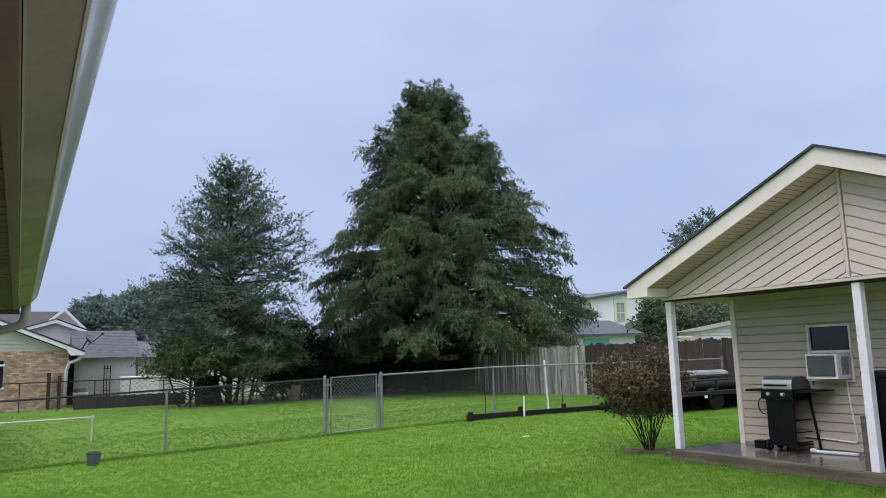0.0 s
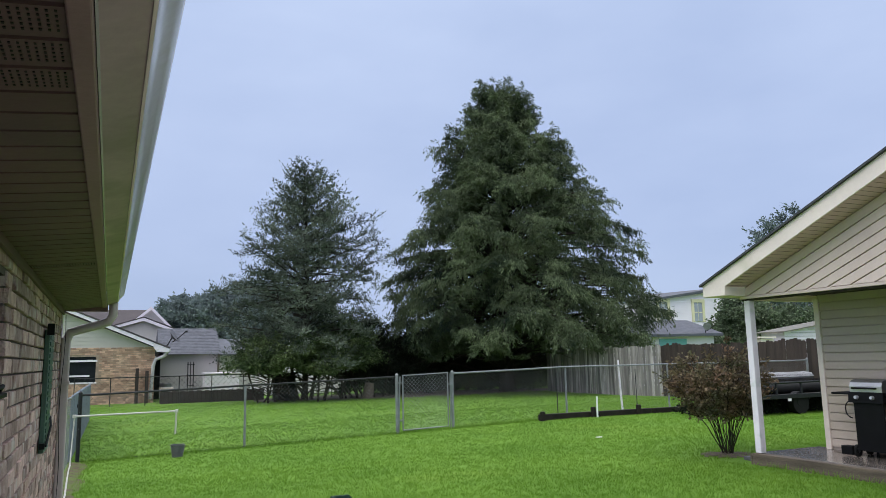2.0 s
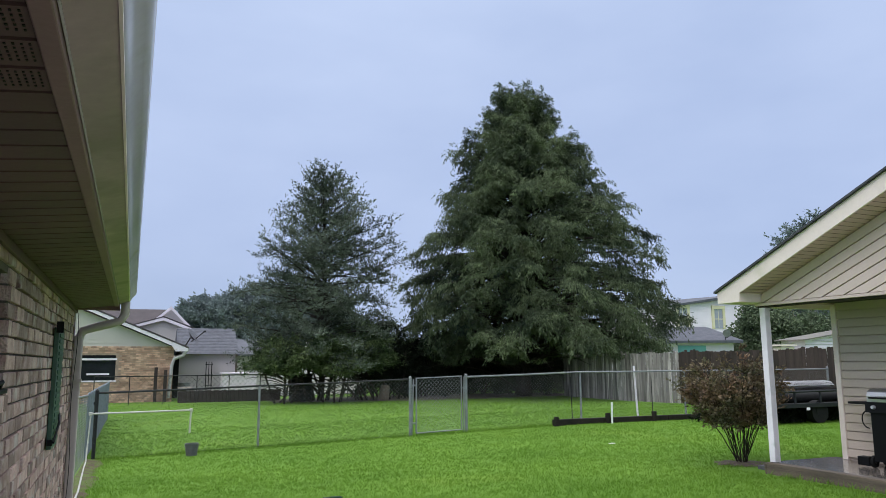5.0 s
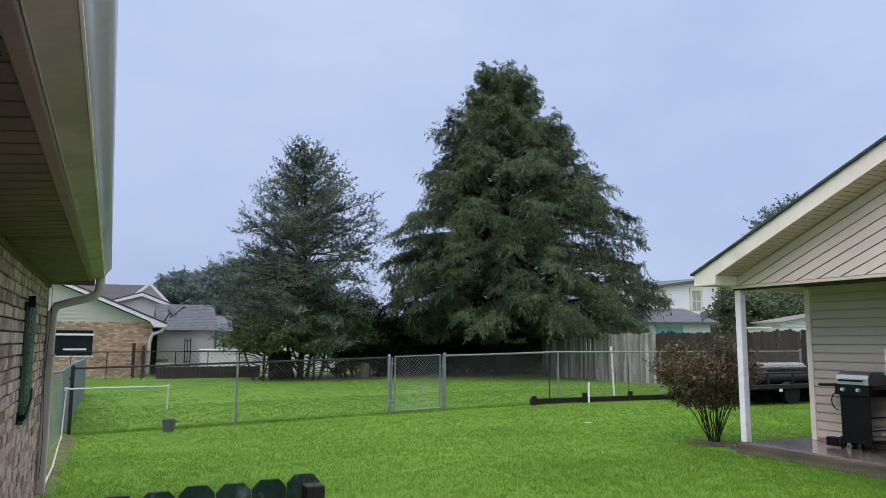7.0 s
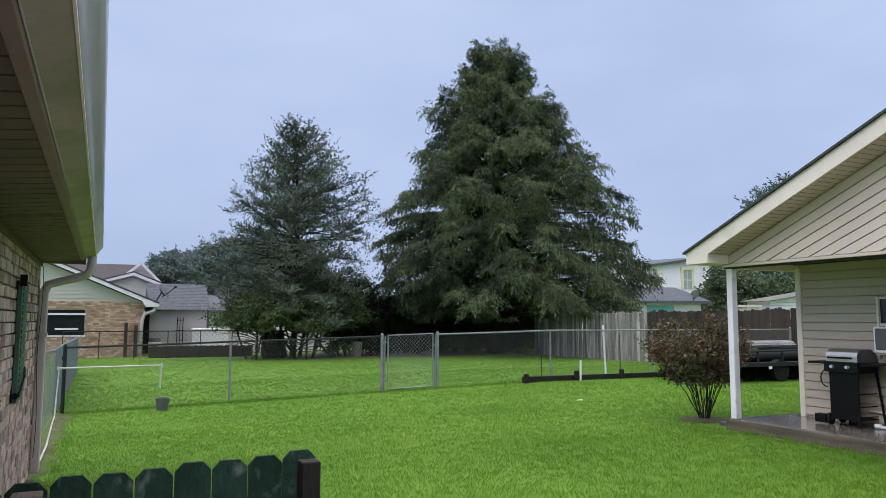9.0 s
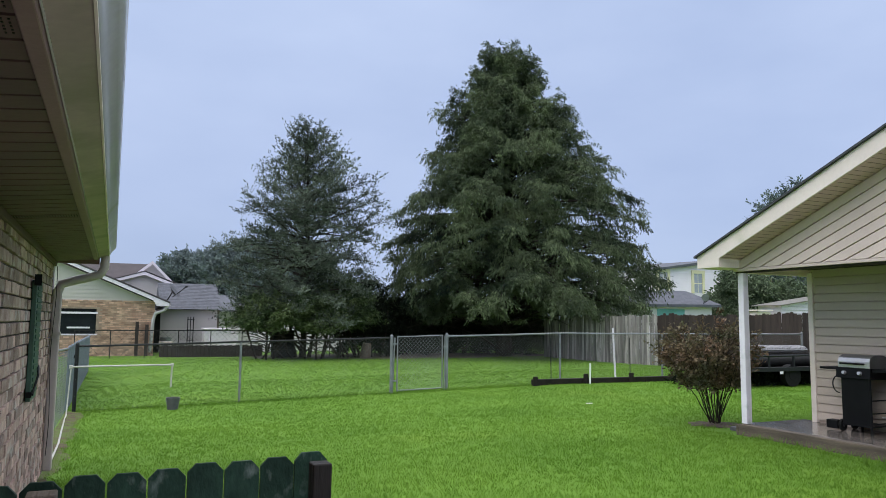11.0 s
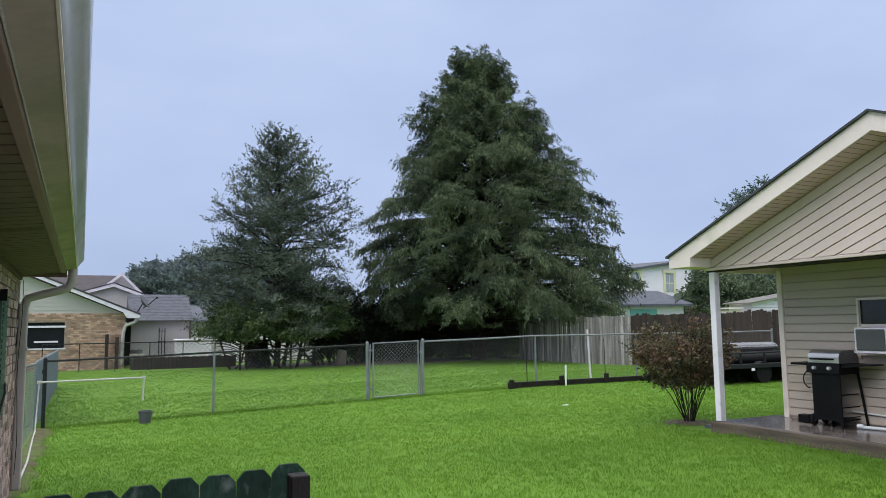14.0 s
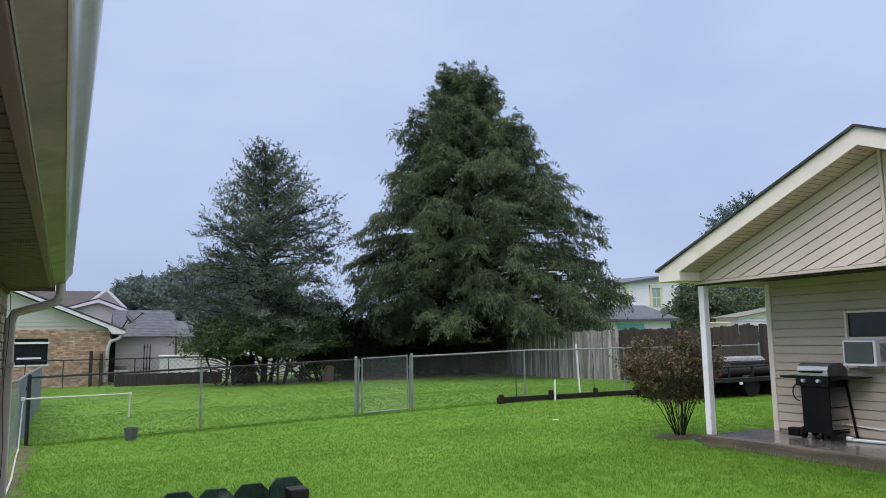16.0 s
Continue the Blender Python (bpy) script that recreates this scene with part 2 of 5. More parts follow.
# only for the added slab; its tone sets the bounce on the eave
M["patio"] = mat("bounce_slab_concrete", (0.26, 0.24, 0.225), 0.6, var=0.12, scale=1.6, fine=40, bump=0.15, stain=(0.16, 0.15, 0.14), stain_at=0.6, stain_scale=1.1)
M["paper"] = mat("white_paper", (0.8, 0.8, 0.78), 0.7, var=0.05, scale=9, fine=60, bump=0.1)


# ---- building tools ----
class Shape:
    """Collects boxes, tubes and prisms as plain vertices and faces."""

    def __init__(self):
        self.v, self.f = [], []

    def add(self, verts, faces):
        k = len(self.v)
        self.v += [tuple(p) for p in verts]
        self.f += [tuple(i + k for i in f) for f in faces]
        return self

    def box(self, x0, x1, y0, y1, z0, z1, bevel=0.0, m=None):
        if bevel:
            bm = bmesh.new()
            bmesh.ops.create_cube(bm, size=1, matrix=Matrix.Translation(((x0 + x1) / 2, (y0 + y1) / 2, (z0 + z1) / 2)) @ Matrix.Diagonal((x1 - x0, y1 - y0, z1 - z0, 1)))
            bmesh.ops.bevel(bm, geom=bm.edges[:], offset=bevel, segments=2, affect="EDGES", profile=0.5)
            bm.verts.index_update()
            vs = [v.co.copy() for v in bm.verts]
            fs = [[v.index for v in f.verts] for f in bm.faces]
            bm.free()
        else:
            vs = [Vector(p) for p in ((x0, y0, z0), (x1, y0, z0), (x1, y1, z0), (x0, y1, z0), (x0, y0, z1), (x1, y0, z1), (x1, y1, z1), (x0, y1, z1))]
            fs = [(0, 3, 2, 1), (4, 5, 6, 7), (0, 1, 5, 4), (1, 2, 6, 5), (2, 3, 7, 6), (3, 0, 4, 7)]
        if m:
            vs = [m @ p for p in vs]
        return self.add(vs, fs)

    def tube(self, pts, r, sides=8, r2=None, caps=True):
        pts = [Vector(p) for p in pts]
        n = len(pts)
        ring, a = [], None
        for i, p in enumerate(pts):
            d = (pts[min(i + 1, n - 1)] - pts[max(i - 1, 0)]).normalized()
            if a is None or (a - d * a.dot(d)).length < 1e-4:
                a = d.orthogonal().normalized() if abs(d.z) > 0.99 else d.cross(Vector((0, 0, 1))).normalized()
            else:
                a = (a - d * a.dot(d)).normalized()
            b = d.cross(a)
            rr = r if r2 is None else r + (r2 - r) * i / max(n - 1, 1)
            ring.append([p + (a * math.cos(2 * math.pi * k / sides) + b * math.sin(2 * math.pi * k / sides)) * rr for k in range(sides)])
        vs = [q for g in ring for q in g]
        fs = [(i * sides + k, i * sides + (k + 1) % sides, (i + 1) * sides + (k + 1) % sides, (i + 1) * sides + k) for i in range(n - 1) for k in range(sides)]
        if caps:
            fs += [tuple(range(sides - 1, -1, -1)), tuple(range((n - 1) * sides, n * sides))]
        return self.add(vs, fs)

    def prism(self, poly, axis, a, b):
        """A polygon of two coordinates, pushed along axis from a to b."""
        def at(u, w, s):
            return {"x": (s, u, w), "y": (u, s, w), "z": (u, w, s)}[axis]
        n = len(poly)
        vs = [at(u, w, a) for u, w in poly] + [at(u, w, b) for u, w in poly]
        fs = [tuple(range(n)), tuple(range(2 * n - 1, n - 1, -1))] + [(i, (i + 1) % n, n + (i + 1) % n, n + i) for i in range(n)]
        return self.add(vs, fs)

    def mesh(self, name, smooth=False):
        me = bpy.data.meshes.new(name)
        me.from_pydata(self.v, [], self.f)
        bm = bmesh.new()
        bm.from_mesh(me)
        bmesh.ops.recalc_face_normals(bm, faces=bm.faces[:])
        bm.to_mesh(me)
        bm.free()
        if smooth:
            me.shade_smooth()
            me.set_sharp_from_angle(angle=radians(40))
        return me


def part(name, shape, material, parent=None, label="", smooth=False, kind=""):
    me = shape.mesh(name, smooth) if isinstance(shape, Shape) else shape
    if not me.materials:
        me.materials.append(material)
    ob = new(name, me)
    ob.parent = parent
    if label or kind:
        tagged(ob, label=label, kind=kind)
    return ob


def thing(name, label, category, group="", kind="", at=(0, 0, 0)):
    ob = new(name)
    ob.empty_display_size = 0.1
    ob.location = at
    return tagged(ob, label, category, group, kind)


def solid(name, shape, material, label, category, group="", kind="", smooth=False):
    return tagged(part(name, shape, material, smooth=smooth), label, category, group, kind)


def smooth01(a, b, v):
    t = np.clip((v - a) / (b - a), 0, 1)
    return t * t * (3 - 2 * t)


def ground_z(x, y):
    """Height of the lawn: a shallow dip along the back fence."""
    a = np.clip(-0.26 + 0.026 * (np.asarray(x, float) + 0.5), -0.26, 0.01)
    s = smooth01(15.5, 26, y)
    return a * smooth01(6, 15, y) * (1 - s) - 0.12 * s


def gz(x, y):
    return float(ground_z(x, y))


# ---- the ground ----
xs = np.concatenate([[-900, -300, -100, -40, -20], np.arange(-10, 30.1, 0.5), [35, 45, 60, 100, 300, 900]])
ys = np.concatenate([[-300, -60, -20, -8], np.arange(-4, 40.1, 0.5), [45, 60, 100, 300, 900, 2000]])
gv = [(x, y, gz(x, y)) for y in ys for x in xs]
gf = [(j * len(xs) + i, j * len(xs) + i + 1, (j + 1) * len(xs) + i + 1, (j + 1) * len(xs) + i) for j in range(len(ys) - 1) for i in range(len(xs) - 1)]
solid("ground", Shape().add(gv, gf), M["lawn"], "bright green mown lawn wet from rain", "lawn", kind="structure", smooth=True)


def grass(name, areas, height, width, seed, label):
    """Short bent blades, three faces each, on stretches (x0, x1, y0, y1, tufts)."""
    r = np.random.default_rng(seed)
    cx, cy = [], []
    for x0, x1, y0, y1, n in areas:
        cx.append(r.uniform(x0, x1, n))
        cy.append(r.uniform(y0, y1, n))
    cx, cy = np.concatenate(cx), np.concatenate(cy)
    cx, cy = np.repeat(cx, 5) + r.normal(0, 0.03, len(cx) * 5), np.repeat(cy, 5) + r.normal(0, 0.03, len(cy) * 5)
    n = len(cx)
    a, h = r.uniform(0, 2 * np.pi, n), height * r.uniform(0.5, 1.25, n)
    w = width * r.uniform(0.7, 1.3, n)
    lean = h * r.uniform(0.2, 0.9, n)
    la = r.uniform(0, 2 * np.pi, n)
    z = ground_z(cx, cy) - 0.005
    v = np.empty((n, 3, 3))
    v[:, 0] = np.stack([cx - np.cos(a) * w, cy - np.sin(a) * w, z], 1)
    v[:, 1] = np.stack([cx + np.cos(a) * w, cy + np.sin(a) * w, z], 1)
    v[:, 2] = np.stack([cx + np.cos(la) * lean, cy + np.sin(la) * lean, z + h], 1)
    me = bpy.data.meshes.new(name)
    me.from_pydata(v.reshape(-1, 3), [], np.arange(3 * n).reshape(-1, 3))
    return tagged(part(name, me, M["blade"]), label, "grass", kind="stuff")


grass("grass", [(3.0, 7.75, 3.0, 4.6, 6500), (13, 18, 8, 12, 5000), (-0.42, -0.2, 4.6, 15, 800), (-0.27, 7.7, 4.6, 8, 18000), (-0.27, 13, 8, 11.5, 24000), (-0.27, 17, 11.5, 15, 22000)], 0.034, 0.0035, 3, "short wet green lawn grass blades")
grass("grass", [(-1, 18, 15, 20, 16000), (-3, 18, 20, 31, 16000)], 0.040, 0.006, 4, "short green lawn grass beyond the wire fence")
grass("grass", [(-0.4, 18, 14.9, 15.1, 900), (7.6, 7.79, 4.3, 7.6, 90), (-0.6, 18, 15.0, 15.12, 700)], 0.085, 0.005, 5, "longer untrimmed grass along fence and slab")

# ---- own house: brick wall, soffit, gutter ----
WX, Y_END, Z_SOF = -0.44, 7.86, 2.0
house = thing("house", "brown brick house with tan vented soffit and white gutter", "house", kind="structure")
core = Shape()
core.box(-8.4, WX - 0.020, -4, 3.28, 0, 2.25).box(-8.4, WX - 0.020, 3.82, Y_END, 0, 2.25).box(-8.4, WX - 0.020, 3.28, 3.82, 0, 1.33).box(-8.4, WX - 0.020, 3.28, 3.82, 1.88, 2.25)
part("wall", core, M["mortar"], house)
part("roof", Shape().prism([(-4.2, 3.45), (0.02, 2.165), (0.02, 2.185), (-4.2, 3.52)], "y", -4, Y_END + 0.03), M["shingle"], house, "grey shingle roof edge")
part("roof", Shape().prism([(-4.2, 3.45), (-8.9, 2.02), (-8.9, 2.06), (-4.2, 3.52)], "y", -4, Y_END + 0.03), M["shingle"], house)
part("gable_wall", Shape().prism([(-8.4, 2.25), (-0.44, 2.25), (-4.2, 3.40)], "y", Y_END - 0.15, Y_END - 0.02).prism([(-8.4, 2.25), (-0.44, 2.25), (-4.2, 3.40)], "y", -4, -3.85), M["vinyl_green"], house)
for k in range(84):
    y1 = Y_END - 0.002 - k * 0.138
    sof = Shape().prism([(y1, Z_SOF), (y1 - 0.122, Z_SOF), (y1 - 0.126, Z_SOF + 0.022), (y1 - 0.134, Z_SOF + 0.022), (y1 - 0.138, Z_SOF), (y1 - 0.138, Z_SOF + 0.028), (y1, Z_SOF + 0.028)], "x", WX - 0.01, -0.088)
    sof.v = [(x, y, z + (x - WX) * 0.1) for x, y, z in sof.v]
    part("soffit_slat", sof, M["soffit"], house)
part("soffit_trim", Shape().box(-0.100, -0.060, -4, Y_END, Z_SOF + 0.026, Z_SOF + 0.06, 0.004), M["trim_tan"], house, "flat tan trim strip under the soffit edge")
# frieze takes the soffit's shade-darkened colour
part("frieze", Shape().box(WX, WX + 0.022, -4, Y_END, Z_SOF - 0.045, Z_SOF - 0.002, 0.004), M["soffit"], house, "narrow moulding in the eave-shade colour between brick and soffit")
part("end_cap", Shape().box(WX - 0.3, -0.05, Y_END, Y_END + 0.02, Z_SOF - 0.012, Z_SOF + 0.16), M["trim_tan"], house)
vents = Shape()
for y0 in (Y_END - 48 * 0.138 + 0.025, Y_END - 47 * 0.138 + 0.025, Y_END - 46 * 0.138 + 0.025, Y_END - 25 * 0.138 + 0.025):
    for row in range(5):
        for k in range(24):
            xx = -0.42 + k * 0.0132
            vents.box(xx, xx + 0.0042, y0 + row * 0.019, y0 + row * 0.019 + 0.0075, Z_SOF - 0.0015, Z_SOF + 0.004)
vents.v = [(x, y, z + (x - WX) * 0.1) for x, y, z in vents.v]
part("vent_slot", vents, M["black"], house, "rows of dark perforated vent slots")
# gutter: bottom, back and rolled front lip
gut = [(-0.052, 2.062), (0.034, 2.078), (0.040, 2.084), (0.046, 2.100), (0.056, 2.118), (0.072, 2.134), (0.086, 2.150), (0.092, 2.166), (0.089, 2.180), (0.078, 2.182), (0.078, 2.174), (0.083, 2.166), (0.078, 2.153), (0.066, 2.140), (0.048, 2.122), (0.038, 2.102), (0.032, 2.086), (-0.052, 2.070)]
part("gutter_bottom", Shape().prism([(-0.053, 2.048), (0.030, 2.071), (0.030, 2.077), (-0.053, 2.056)], "y", -4, Y_END), M["gut_in"], house, "mildewed underside of the gutter, base pinkened against lawn bounce")
part("gutter", Shape().prism(gut, "y", -4, Y_END + 0.015), M["gutter"], house, "white metal gutter with rolled lip", smooth=True)
part("drip_edge", Shape().box(0.0305, 0.037, -4, Y_END, 2.068, 2.079), M["cream"], house, "pale metal drip edge")
part("gutter_end", Shape().prism([(-0.052, 2.05), (0.034, 2.075), (0.056, 2.115), (0.09, 2.155), (0.09, 2.18), (-0.052, 2.18)], "y", Y_END + 0.013, Y_END + 0.018), M["gutter"], house)
part("fascia", Shape().box(-0.058, -0.053, -4, Y_END, 2.045, 2.18), M["gutter"], house)
# window recess with sill
part("window_frame", Shape().box(-0.535, -0.50, 3.27, 3.83, 1.33, 1.36).box(-0.535, -0.50, 3.27, 3.83, 1.85, 1.885).box(-0.535, -0.50, 3.27, 3.31, 1.36, 1.85).box(-0.535, -0.50, 3.775, 3.83, 1.36, 1.85), M["timber"], house, "weathered wooden window frame")
part("pane", Shape().box(-0.53, -0.523, 3.3, 3.78, 1.35, 1.86), M["glass"], house, "dark window pane")
sh = part("shutter", Shape().box(WX + 0.004, WX + 0.036, 5.88, 6.30, 0.88, 1.73, 0.004), M["shutter"], house, "dark green louvred wooden shutter")
for k in range(18):
    z = 0.93 + k * 0.043
    part("louvre", Shape().box(WX + 0.036, WX + 0.043, 5.93, 6.25, z, z + 0.026), M["shutter"], sh)
part("shutter_hook", Shape().box(WX + 0.02, WX + 0.065, 5.85, 5.88, 1.69, 1.77), M["black"], sh, "black iron hook")
part("shutter_hook", Shape().tube([(WX + 0.05, 5.85, 0.93), (WX + 0.06, 6.1, 1.05), (WX + 0.04, 6.32, 1.1)], 0.008).box(WX + 0.01, WX + 0.045, 5.84, 5.87, 0.91, 0.95), M["black"], sh, "black iron stay bar")
part("sill_hook", Shape().box(WX - 0.03, WX + 0.03, 3.38, 3.72, 1.345, 1.365, 0.004).tube([(WX, 3.4, 1.37), (WX + 0.03, 3.55, 1.395), (WX, 3.7, 1.37)], 0.01), M["black"], house, "black iron bar on the window sill")
part("corner_trim", Shape().box(WX - 0.05, WX + 0.006, Y_END, Y_END + 0.03, 0.05, Z_SOF - 0.01), M["white"], house, "white corner board")
lantern = thing("wall_lantern", "black metal wall lantern under the eave", "lamp", at=(-0.352, 2.06, 1.875))
part("cap", Shape().tube([(0, 0, 0.09), (0, 0, 0.06)], 0.035, 10, 0.05), M["black"], lantern)
part("lantern_body", Shape().tube([(0, 0, 0.06), (0, 0, -0.09)], 0.036, 8, 0.028), M["rubber"], lantern)
part("finial", Shape().tube([(0, 0, -0.09), (0, 0, -0.11), (0, 0, -0.135)], 0.02, 8, 0.006), M["rubber"], lantern)
part("bracket", Shape().box(-0.08, -0.03, -0.012, 0.012, 0.02, 0.045), M["black"], lantern)

# unseen paving, house side of the picket fence, added for neutral bounce light
solid("terrace", Shape().box(WX + 0.02, 6.4, -3.9, 2.72, -0.2, gz(2.0, 1.0) + 0.03, 0.01), M["patio"], "unseen concrete slab added for bounce light beside the brick house", "terrace", kind="structure")

ds = thing("downspout", "dull cream metal downspout with S-shaped elbow at the corner", "downspout", at=(0, 0, 0))
part("elbow", Shape().tube([(0.0, 7.80, 2.066), (-0.002, 7.80, 1.95), (-0.04, 7.81, 1.885), (-0.13, 7.82, 1.855), (-0.26, 7.83, 1.82), (-0.365, 7.84, 1.785), (-0.398, 7.84, 1.70)], 0.042, 10), M["downspout"], ds, smooth=True)
part("pipe", Shape().box(-0.438, -0.358, 7.80, 7.88, 0.05, 1.74, 0.014), M["downspout"], ds)
part("strap", Shape().box(-0.439, -0.350, 7.79, 7.89, 1.30, 1.33), M["downspout"], ds)
cable = Shape().tube([(WX + 0.03 + 0.01 * math.sin(k * 9 / 14), 7.76, 0.2 + 1.75 * k / 14) for k in range(15)], 0.0032, 5)
solid("cable", cable, M["black"], "thin black cable hanging beside the downspout", "cable")

# ---- outbuilding with porch ----
SX, PX, RX = 8.97, 7.86, 7.46       # wall, gable and rake planes
PK_Y, PK_Z, EV_Y, EV_Z = 4.74, 3.665, 7.77, 2.387
SL = (PK_Z - EV_Z) / (EV_Y - PK_Y)
EV2 = 2 * PK_Y - EV_Y
SLAB = 0.15
shed = thing("outbuilding", "beige vinyl-sided outbuilding with gabled porch roof", "building", kind="structure")
wl = Shape()
wl.box(SX, SX + 0.12, 2.4, 5.50, SLAB, 2.3).box(SX, SX + 0.12, 6.01, 7.18, SLAB, 2.3).box(SX, SX + 0.12, 5.50, 6.01, SLAB, 1.08).box(SX, SX + 0.12, 5.50, 6.01, 1.74, 2.3)
wl.box(SX + 0.12, 14, 7.06, 7.18, SLAB, 2.3).box(SX + 0.12, 14, 2.4, 2.52, SLAB, 2.3).box(14, 14.12, 2.4, 7.18, SLAB, 2.3)
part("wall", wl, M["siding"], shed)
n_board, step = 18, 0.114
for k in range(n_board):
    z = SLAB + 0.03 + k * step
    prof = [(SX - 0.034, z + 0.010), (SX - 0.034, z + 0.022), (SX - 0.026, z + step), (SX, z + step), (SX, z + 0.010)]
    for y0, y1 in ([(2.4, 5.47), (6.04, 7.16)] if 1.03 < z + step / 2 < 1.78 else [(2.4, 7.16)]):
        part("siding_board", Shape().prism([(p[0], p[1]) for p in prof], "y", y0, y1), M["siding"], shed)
part("corner_post", Shape().box(SX - 0.05, SX + 0.05, 7.14, 7.22, SLAB, 2.19, 0.006), M["cream"], shed, "cream corner board")
win = part("window", Shape().box(SX - 0.05, SX + 0.02, 5.455, 5.482, 1.06, 1.76).box(SX - 0.05, SX + 0.02, 6.02, 6.047, 1.06, 1.76).box(SX - 0.05, SX + 0.02, 5.482, 6.02, 1.733, 1.76).box(SX - 0.03, SX + 0.02, 5.482, 6.02, 1.395, 1.43).box(SX - 0.04, SX + 0.02, 5.455, 6.047, 1.04, 1.06), M["cream"], shed, "thin cream window frame")
part("pane", Shape().box(SX - 0.010, SX - 0.002, 5.48, 6.022, 1.428, 1.735), M["glass"], win, "dark upper window pane")
part("panel", Shape().box(SX + 0.0, SX + 0.012, 5.5, 6.01, 1.08, 1.385), M["siding"], win)
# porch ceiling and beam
# ceiling coloured near-black to put the porch shade in
part("porch_ceiling", Shape().box(PX + 0.08, SX + 0.1, EV2, 7.5, 2.235, 2.26), M["brownwood"], shed, "porch ceiling in near-black brown, porch shade in the colour")
part("beam", Shape().box(PX - 0.036, PX + 0.10, EV2 + 0.45, 7.48, 2.185, 2.222, 0.004), M["gable"], shed, "beige beam cover across the porch")
# thin dark brown strip along the bottom of the beam
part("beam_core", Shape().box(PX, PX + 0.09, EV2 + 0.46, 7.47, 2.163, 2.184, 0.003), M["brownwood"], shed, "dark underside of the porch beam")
part("beam_side", Shape().box(PX + 0.10, 14.1, 7.36, 7.47, 2.165, 2.3), M["cream"], shed)
# gable face and its slanted boards
gb = [(7.46, 2.225), (7.46, PK_Z - 0.205 - (7.46 - PK_Y) * SL), (PK_Y, PK_Z - 0.205), (2 * PK_Y - 7.46, PK_Z - 0.205 - (7.46 - PK_Y) * SL), (2 * PK_Y - 7.46, 2.225)]
part("gable_wall", Shape().prism(gb, "x", PX, PX + 0.08), M["gable"], shed)
MID = PK_Y
bw = 0.128
for side in (0, 1):
    for k in range(14):
        # a board between two lines parallel to the roof slope, cut by the trim and the beam
        c0 = PK_Z - 0.225 - k * bw
        c1 = c0 - bw + 0.013
        y_far = 7.44
        poly = []
        def line_y(c):
            return MID + (c - 2.228) / SL
        ya, yb = min(y_far, line_y(c0)), max(MID + 0.03, line_y(c1))
        if line_y(c0) < MID + 0.08:
            break
        poly = [(MID + 0.03, c0 - 0.03 * SL), (line_y(c0), 2.228)] if line_y(c0) < y_far else [(MID + 0.03, c0 - 0.03 * SL), (y_far, c0 - (y_far - MID) * SL), (y_far, 2.228)]
        if line_y(c1) > MID + 0.03:
            poly += [(line_y(c1), 2.228), (MID + 0.03, c1 - 0.03 * SL)]
        else:
            poly += [(MID + 0.03, 2.228)]
        if side:
            poly = [(2 * MID - y, z) for y, z in poly]
        n = len(poly)
        s = Shape()
        outer = [(PX - 0.034, y, z) for y, z in poly]
        # the lower edge stands proud over a narrow shadow gap
        outer[0] = (PX - 0.026, *poly[0])
        outer[1] = (PX - 0.026, *poly[1])
        s.add(outer + [(PX, y, z) for y, z in poly], [tuple(range(n)), tuple(range(2 * n - 1, n - 1, -1))] + [(i, (i + 1) % n, n + (i + 1) % n, n + i) for i in range(n)])
        part("gable_board", s, M["gable"], shed)
part("gable_trim", Shape().box(PX - 0.045, PX, MID - 0.018, MID + 0.018, 2.228, PK_Z - 0.215), M["gable"], shed, "vertical beige trim strip in the gable")
# roof: two slopes, rake boards, rake soffit, returns
for sgn in (1, -1):
    def yy(v):
        return PK_Y + sgn * (v - PK_Y)
    deck = [(PK_Y, PK_Z + 0.0), (yy(EV_Y + 0.03), EV_Z - 0.013), (yy(EV_Y + 0.03), EV_Z + 0.013), (PK_Y, PK_Z + 0.026)]
    part("roof", Shape().prism(deck, "x", RX - 0.04, 14.3), M["shingle"], shed, "dark grey shingle roof")
    rake = [(PK_Y, PK_Z - 0.002), (yy(EV_Y), EV_Z - 0.002), (yy(EV_Y), EV_Z - 0.155), (yy(EV_Y - 0.39), EV_Z - 0.155), (yy(EV_Y - 0.40), EV_Z - 0.035), (PK_Y, PK_Z - 0.20)]
    part("rake_board", Shape().prism(rake, "x", RX, RX + 0.022), M["cream"], shed, "cream metal-wrapped rake board")
    rs = [(PK_Y, PK_Z - 0.205), (yy(EV_Y - 0.30), EV_Z - 0.205 + 0.30 * SL), (yy(EV_Y - 0.30), EV_Z - 0.19 + 0.30 * SL), (PK_Y, PK_Z - 0.19)]
    part("rake_soffit", Shape().prism(rs, "x", RX + 0.022, PX + 0.01), M["cream_underside"], shed)
    lo, hi = sorted((yy(EV_Y), yy(7.375)))
    part("eave_box", Shape().box(RX + 0.022, PX + 0.05, lo, hi, EV_Z - 0.158, EV_Z - 0.03), M["cream"], shed)
    lo, hi = sorted((yy(EV_Y), yy(EV_Y - 0.02)))
    part("eave_fascia", Shape().box(PX + 0.05, 14.2, lo, hi, EV_Z - 0.155, EV_Z), M["cream"], shed)
    lo, hi = sorted((yy(EV_Y - 0.02), yy(7.2)))
    part("eave_soffit", Shape().box(PX + 0.05, 14.2, lo, hi, EV_Z - 0.158, EV_Z - 0.15), M["cream_underside"], shed)
